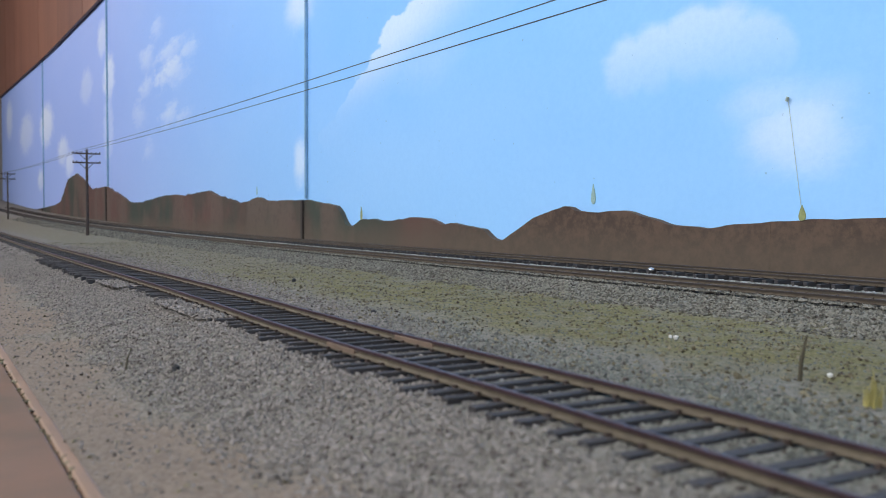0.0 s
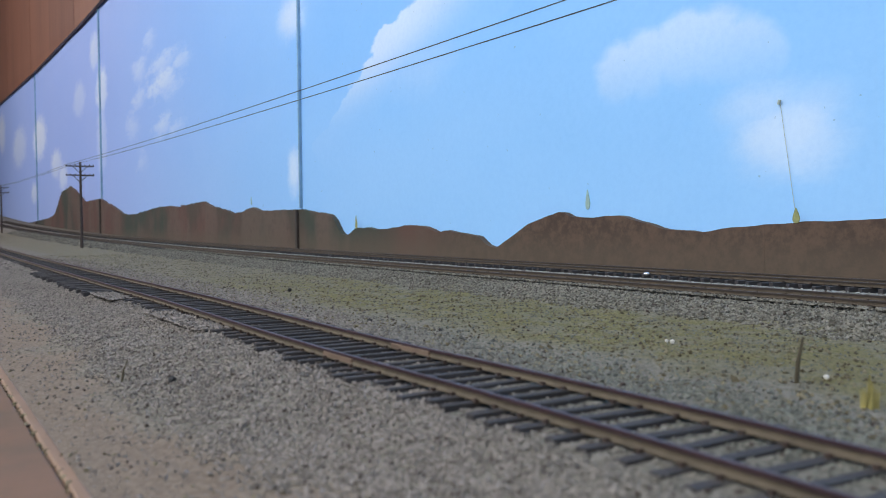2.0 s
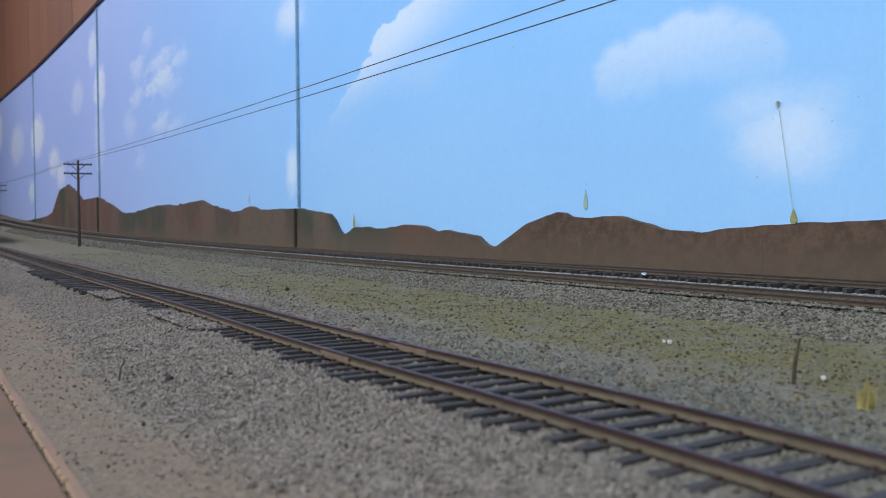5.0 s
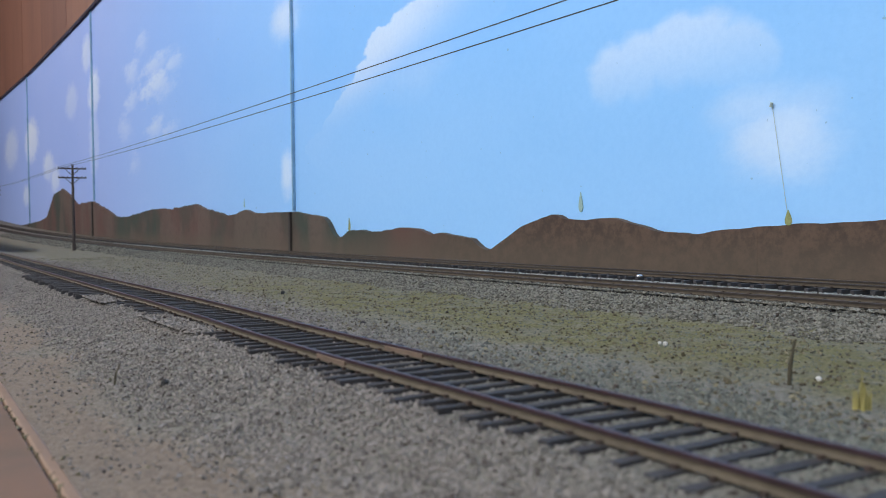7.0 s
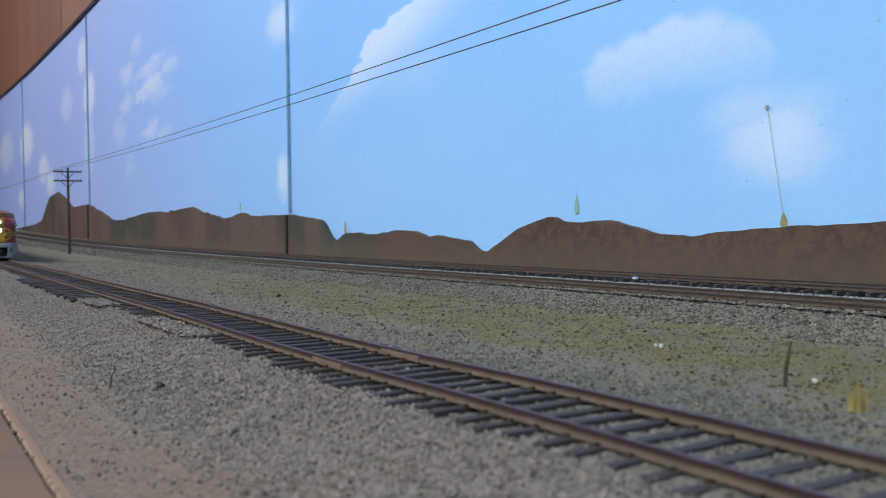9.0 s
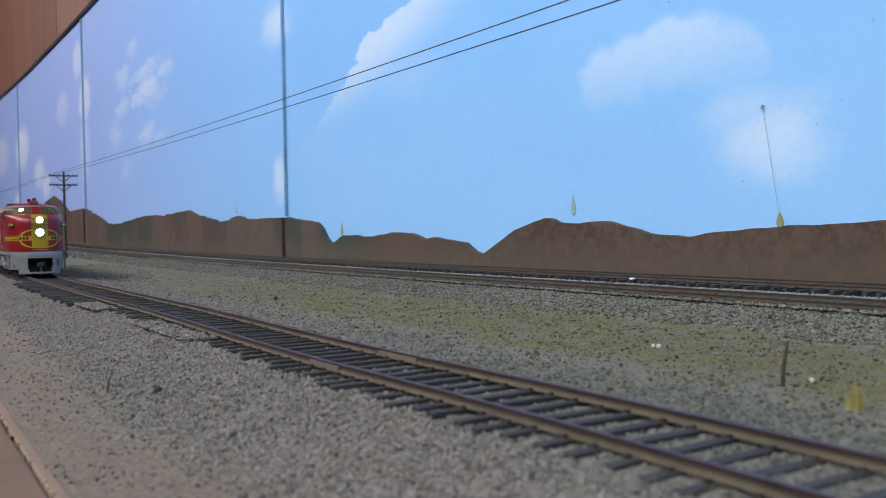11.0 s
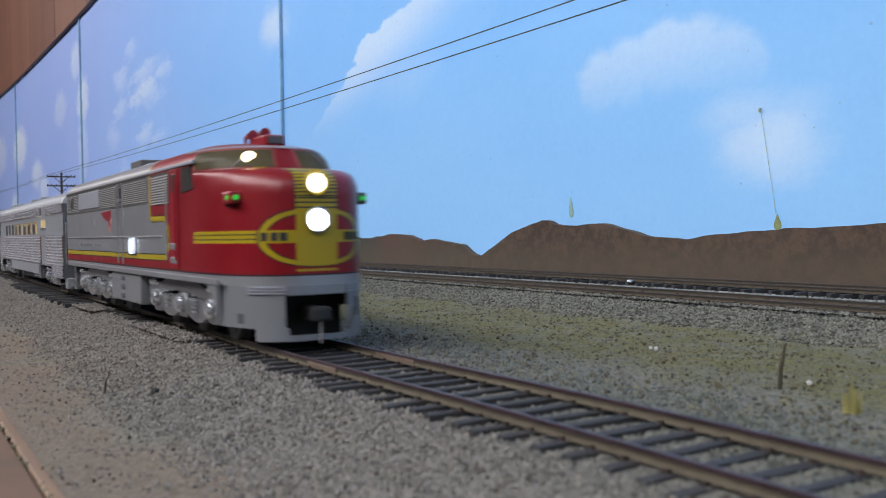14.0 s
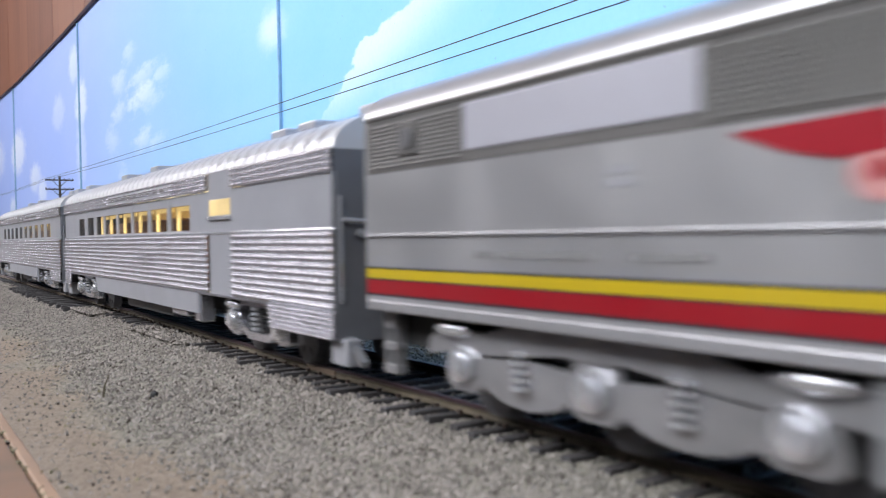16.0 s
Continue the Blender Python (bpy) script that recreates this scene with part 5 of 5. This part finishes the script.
def build_coach(name, label, windows, door, sign):
    c = empty(name, label, "passenger car", "passenger cars of the train")
    zt = [39.9, 41.5, 43, 44.3, 45.4, 46.3, 47.0, 47.4, 47.6]
    bm = bmesh.new()
    us = np.linspace(0, LEN, 89)
    rows = []
    prof = [(-coach_profile(z), z) for z in zt] + [(coach_profile(z), z) for z in zt[::-1]][1:]
    for i, u in enumerate(us):
        rows.append([bm.verts.new((u * MM, y * MM, z * MM)) for y, z in prof])
    for a, b in zip(rows, rows[1:]):
        for j in range(len(prof) - 1):
            bm.faces.new((a[j], b[j], b[j + 1], a[j + 1]))
    for r in (rows[0], rows[-1]):
        bm.faces.new(r)
    bmesh.ops.recalc_face_normals(bm, faces=bm.faces)
    roof = part("roof", bm, ROOF_STEEL, c, "rounded bright silver roof")
    smooth_by(roof, 35)
    for u in np.arange(4, LEN - 3, 6.2):
        bm = bmesh.new()
        ring = []
        for du in (-0.6, 0.6):
            ring.append([bm.verts.new(((u + du) * MM, (y * 1.012) * MM, (z + 0.4) * MM)) for y, z in prof])
        for j in range(len(prof) - 1):
            bm.faces.new((ring[0][j], ring[1][j], ring[1][j + 1], ring[0][j + 1]))
        part("roof_rib", bm, STEEL_FLAT, roof)
    windows = sorted(windows)
    # ends, floor, belt rails
    for u0, u1 in ((0, 0.8), (LEN - 0.8, LEN)):
        part("end_wall", mmbox((u0, u1, -17.5, 17.5, 7.5, 40.0)), END_GREY, c, "dull dark grey end wall")
    part("floor_pan", mmbox((0.8, LEN - 0.8, -12.0, 12.0, 8.0, 12.4), (0.8, LEN - 0.8, -17.2, 17.2, 12.0, 12.5)), BLACK, c)
    segs = [(0, door[0]), (door[1], LEN)] if door else [(0, LEN)]
    for a, b in segs:
        fluted(c, a, b, 12.6, 26.2, 1.36)
        fluted(c, a, b, 36.1, 40.4, 1.08)
    for a, b in ((LEN - 30, LEN), (0, 14)):
        fluted(c, a, b, 7.6, 12.5, 0.8, "skirt")
    for y0, y1 in ((-17.6, -17.1), (17.1, 17.6)):
        part("skirt", prism([(q * MM, z * MM) for q, z in ((62, 12.4), (66, 7.4), (LEN - 78, 7.4), (LEN - 78, 12.4))], y0 * MM, y1 * MM), STEEL_FLAT, c)
    part("bracket", prism([(q * MM, z * MM) for q, z in ((LEN - 1, 9.0), (LEN + 5, 4.6), (LEN + 5, 3.6), (LEN - 1, 7.2))], -15.5 * MM, -14.0 * MM), FRAME, c)
    part("skirt_band", mmbox((0, LEN, -17.6, -17.1, 12.1, 12.7), (0, LEN, 17.1, 17.6, 12.1, 12.7), bevel=0.1), STEEL, c)
    # window band: posts and panels, glass, and the lit inside
    edges = [0.0]
    for a, b in windows:
        edges += [a, b]
    edges.append(LEN)
    for s in (-1, 1):
        y0, y1 = (-17.45, -16.9) if s < 0 else (16.9, 17.45)
        for a, b in zip(edges[::2], edges[1::2]):
            part("window_post" if b - a < 12 else "side_panel", mmbox((a, b, y0, y1, 26.4, 36.1)), STEEL_FLAT, c)
        part("window_header", mmbox((windows[0][0], windows[-1][1], y0 + 0.06, y1 - 0.06, 33.6, 36.1)), STEEL_FLAT, c) if windows else None
        part("window_rail", mmbox((windows[0][0], windows[-1][1], y0 + 0.06, y1 - 0.06, 26.4, 27.3)), STEEL_FLAT, c) if windows else None
        part("belt_rail", mmbox((0, LEN, y0 - 0.25 if s < 0 else y1 - 0.3, y0 + 0.3 if s < 0 else y1 + 0.25, 26.1, 26.7), bevel=0.1), CHROME, c)
        for a, b in windows:
            g = part("window_pane", mmbox((a - 0.1, b + 0.1, (y0 + y1) / 2 - 0.1, (y0 + y1) / 2 + 0.1, 27.2, 33.7)), GLASS, c)
            g.visible_shadow = False
    if windows:
        lo, hi = windows[0][0] - 3, windows[-1][1] + 3
        part("interior_wall", mmbox((lo, hi, 1.0, 1.6, 13, 39.0)), WARM, c, "glowing tan inside of the car")
        part("interior_lamp", mmbox((max(lo, hi - 110), hi, -6, -3.5, 37.6, 38.2)), LAMP_STRIP, c, "glowing ceiling lamp strip")
        for a, b in windows[-6:]:
            m = (a + b) / 2
            part("curtain", mmbox((a + 0.3, a + 2.4, -15.8, -15.2, 27.3, 33.6), bevel=0.1), CURTAIN, c, "glowing yellow curtain")
            part("blind", mmbox((a + 2.4, b - 0.3, -15.8, -15.3, 32.5, 33.6)), CURTAIN, c, "glowing yellow window blind")
            part("seat", mmbox((m - 1.5, m + 3.0, -14.5, -3, 14, 31.0), bevel=0.8), plain("brown_seat", (0.12, 0.05, 0.025), 0.8), c)
    if door:
        part("door", mmbox((door[0] + 0.3, door[1] - 0.3, -17.5, -16.9, 12.6, 40.4), bevel=0.15), STEEL_FLAT, c, "flat grey baggage door")
        part("door_pane", mmbox((door[0] + 1.2, door[1] - 1.2, -17.62, -17.3, 30.4, 34.0), bevel=0.1), DOOR_LIT, c, "glowing yellow door window")
        part("door_sill", mmbox((door[0] + 0.6, door[1] - 0.6, -18.0, -17.2, 29.4, 30.2), bevel=0.1), CHROME, c)
    if sign:
        part("name_board", mmbox((sign[0], sign[1], -18.1, -17.3, 36.5, 39.3), bevel=0.1), STEEL_FLAT, c, "dull grey name board")
        for k in range(9):
            u = sign[0] + 5 + k * (sign[1] - sign[0] - 10) / 8.5
            part("lettering_bar", mmbox((u, u + 4.5, -18.16, -18.0, 37.5, 38.4)), GREY, c)
    part("end_pipe", rods((((LEN + 0.9) * MM, -8.5 * MM, 27.4 * MM), ((LEN + 0.9) * MM, -16.6 * MM, 28.0 * MM), 0.45 * MM), (((LEN + 1.0) * MM, -9.5 * MM, 24.2 * MM), ((LEN + 1.0) * MM, -13.5 * MM, 26.0 * MM), 0.7 * MM), seg=7), CHROME, c, "bright pipe on the end wall")
    part("emblem", rods(((138 * MM, -17.7 * MM, 19.6 * MM), (138 * MM, -18.1 * MM, 19.6 * MM), 1.9 * MM), seg=18), DARKGREY, c, "small dark round emblem")
    for u in (LEN - 17, LEN - 47, LEN - 63, 88, 44):
        part("roof_vent", mmbox((u, u + 9, -4.0, 3.5, 47.2, 49.9), bevel=0.5), STEEL_FLAT, c)
    # diaphragms, steps, grab irons, couplers
    for u0, u1 in ((-5.2, 0.1), (LEN - 0.1, LEN + 4.6)):
        part("diaphragm", mmbox((u0, u1, -5.8, 5.8, 9, 37), bevel=0.6), DARKGREY, c, "dark folded gangway")
        part("coupler", mmbox((u0 - 1.5, u1 + 1.5, -1.4, 1.4, 5.6, 8.2), bevel=0.4), DARKGREY, c)
    for u in (LEN - 1.2, 1.2):
        part("end_handrail", rods((((u + (1.6 if u > 50 else -1.6)) * MM, -16.4 * MM, 14 * MM), ((u + (1.6 if u > 50 else -1.6)) * MM, -16.4 * MM, 32 * MM), 0.3 * MM), seg=6), CHROME, c)
        for y in (-16.5, 13.5):
            part("corner_step", mmbox((u - 3, u + 3, y, y + 3, 3.4, 8.0), bevel=0.4), STEEL_FLAT, c)
    part("steps", mmbox((LEN - 82, LEN - 77, -17.2, -13.5, 5.2, 12.6), (LEN - 104, LEN - 90, -16.8, -13.0, 5.6, 8.2), bevel=0.4), STEEL, c)
    part("tank", mmbox((95, 150, -14, 14, 3.8, 8.1), bevel=0.8), DARKGREY, c)
    truck(c, LEN - 44, (-14, 14), 5.2, STEEL, False)
    truck(c, 36, (-14, 14), 5.2, STEEL, False)
    return c


# windows counted from the front of the car, millimetres from its rear end
FIRST_WINDOWS = [(LEN - q - 17.2, LEN - q + 0.4) for q in (84.0, 105.0, 126.0, 146.5, 167.0)] + [(LEN - q - 12.0, LEN - q) for q in (187.0, 204.0, 221.0)]
SECOND_WINDOWS = [(LEN - q - 13.0, LEN - q) for q in range(30, 220, 21)]
LOCO = build_locomotive()
CAR_A = build_coach("passenger_car", "fluted stainless steel passenger car with lit windows and a baggage door", FIRST_WINDOWS, (LEN - 68.5, LEN - 51.5), (LEN - 176, LEN - 100))
CAR_B = build_coach("passenger_car", "fluted stainless steel passenger car with an even row of lit windows", SECOND_WINDOWS, None, (LEN - 120, LEN - 70))


build_tracks()
build_ballast()


# nose reference of the train along the track, in metres
TRAIN_ROWS = [(0.0, -2.26), (4.0, -1.64), (8.0, -1.015), (8.5, -0.935), (9.0, -0.856), (9.6, -0.757), (10.4, -0.620), (11.0, -0.521),
              (11.5, -0.4385), (12.0, -0.3610), (12.5, -0.2885), (13.0, -0.2160), (13.5, -0.1430), (14.0, -0.0720), (14.25, -0.0360), (14.5, -0.0008),
              (14.75, 0.0338), (15.0, 0.0683), (15.25, 0.1018), (15.5, 0.1350), (15.75, 0.1684), (16.0, 0.2020)]


def vehicle_pose(rear, length):
    """Set a vehicle on the bending track by its two truck centres."""
    a, b = rear + length * 0.22, rear + length * 0.78
    ya, yb = NEAR_Y + swing(a), NEAR_Y + swing(b)
    turn = math.atan2(yb - ya, b - a)
    return pose(rear, ya - (a - rear) * math.tan(turn), 0.0, 0, 0, math.degrees(turn))


def wheel_rows(x, r):
    """Rolling without slip: rows close enough that no step turns past a right angle."""
    t_all, s_all = [q[0] for q in TRAIN_ROWS], [q[1] for q in TRAIN_ROWS]
    n = int((s_all[-1] - s_all[0]) / r / radians(80)) + 1
    out = []
    for way in np.linspace(s_all[0], s_all[-1], n):
        out.append((float(np.interp(way, s_all, t_all)), pose(x, 0, r, 0, math.degrees((way - s_all[0]) / r) % 360, 0)))
    return out


# the warning lamp's turn away from straight ahead, over one second
LAMP_SWING = [(0.0, 0.0), (0.12, 15.0), (0.24, 76.0), (0.42, 76.0), (0.6, 55.0), (0.8, 12.0)]


def lamp_rows():
    at = (nose_front(36.6)[0] + 0.6) * MM
    rows = [(0.0, pose(at, 0, 36.6 * MM, 0, 0, 0.0))]
    for k in range(16):
        rows += [(k + f, pose(at, 0, 36.6 * MM, 0, 0, turn)) for f, turn in LAMP_SWING if k + f > 0]
    return rows + [(16.0, pose(at, 0, 36.6 * MM, 0, 0, 0.0))]


def motions():
    walk(LOCO, [(t, vehicle_pose(s - 0.326, 0.215)) for t, s in TRAIN_ROWS])
    walk(CAR_A, [(t, vehicle_pose(s - 0.326 - 0.012 - LEN * MM, LEN * MM)) for t, s in TRAIN_ROWS])
    walk(CAR_B, [(t, vehicle_pose(s - 0.326 - 0.012 - 0.012 - 2 * LEN * MM, LEN * MM)) for t, s in TRAIN_ROWS])
    for wheelset, x, r in WHEELSETS:
        walk(wheelset, wheel_rows(x, r))
    for lamp_part in SWINGING:
        walk(lamp_part, lamp_rows())


motions()
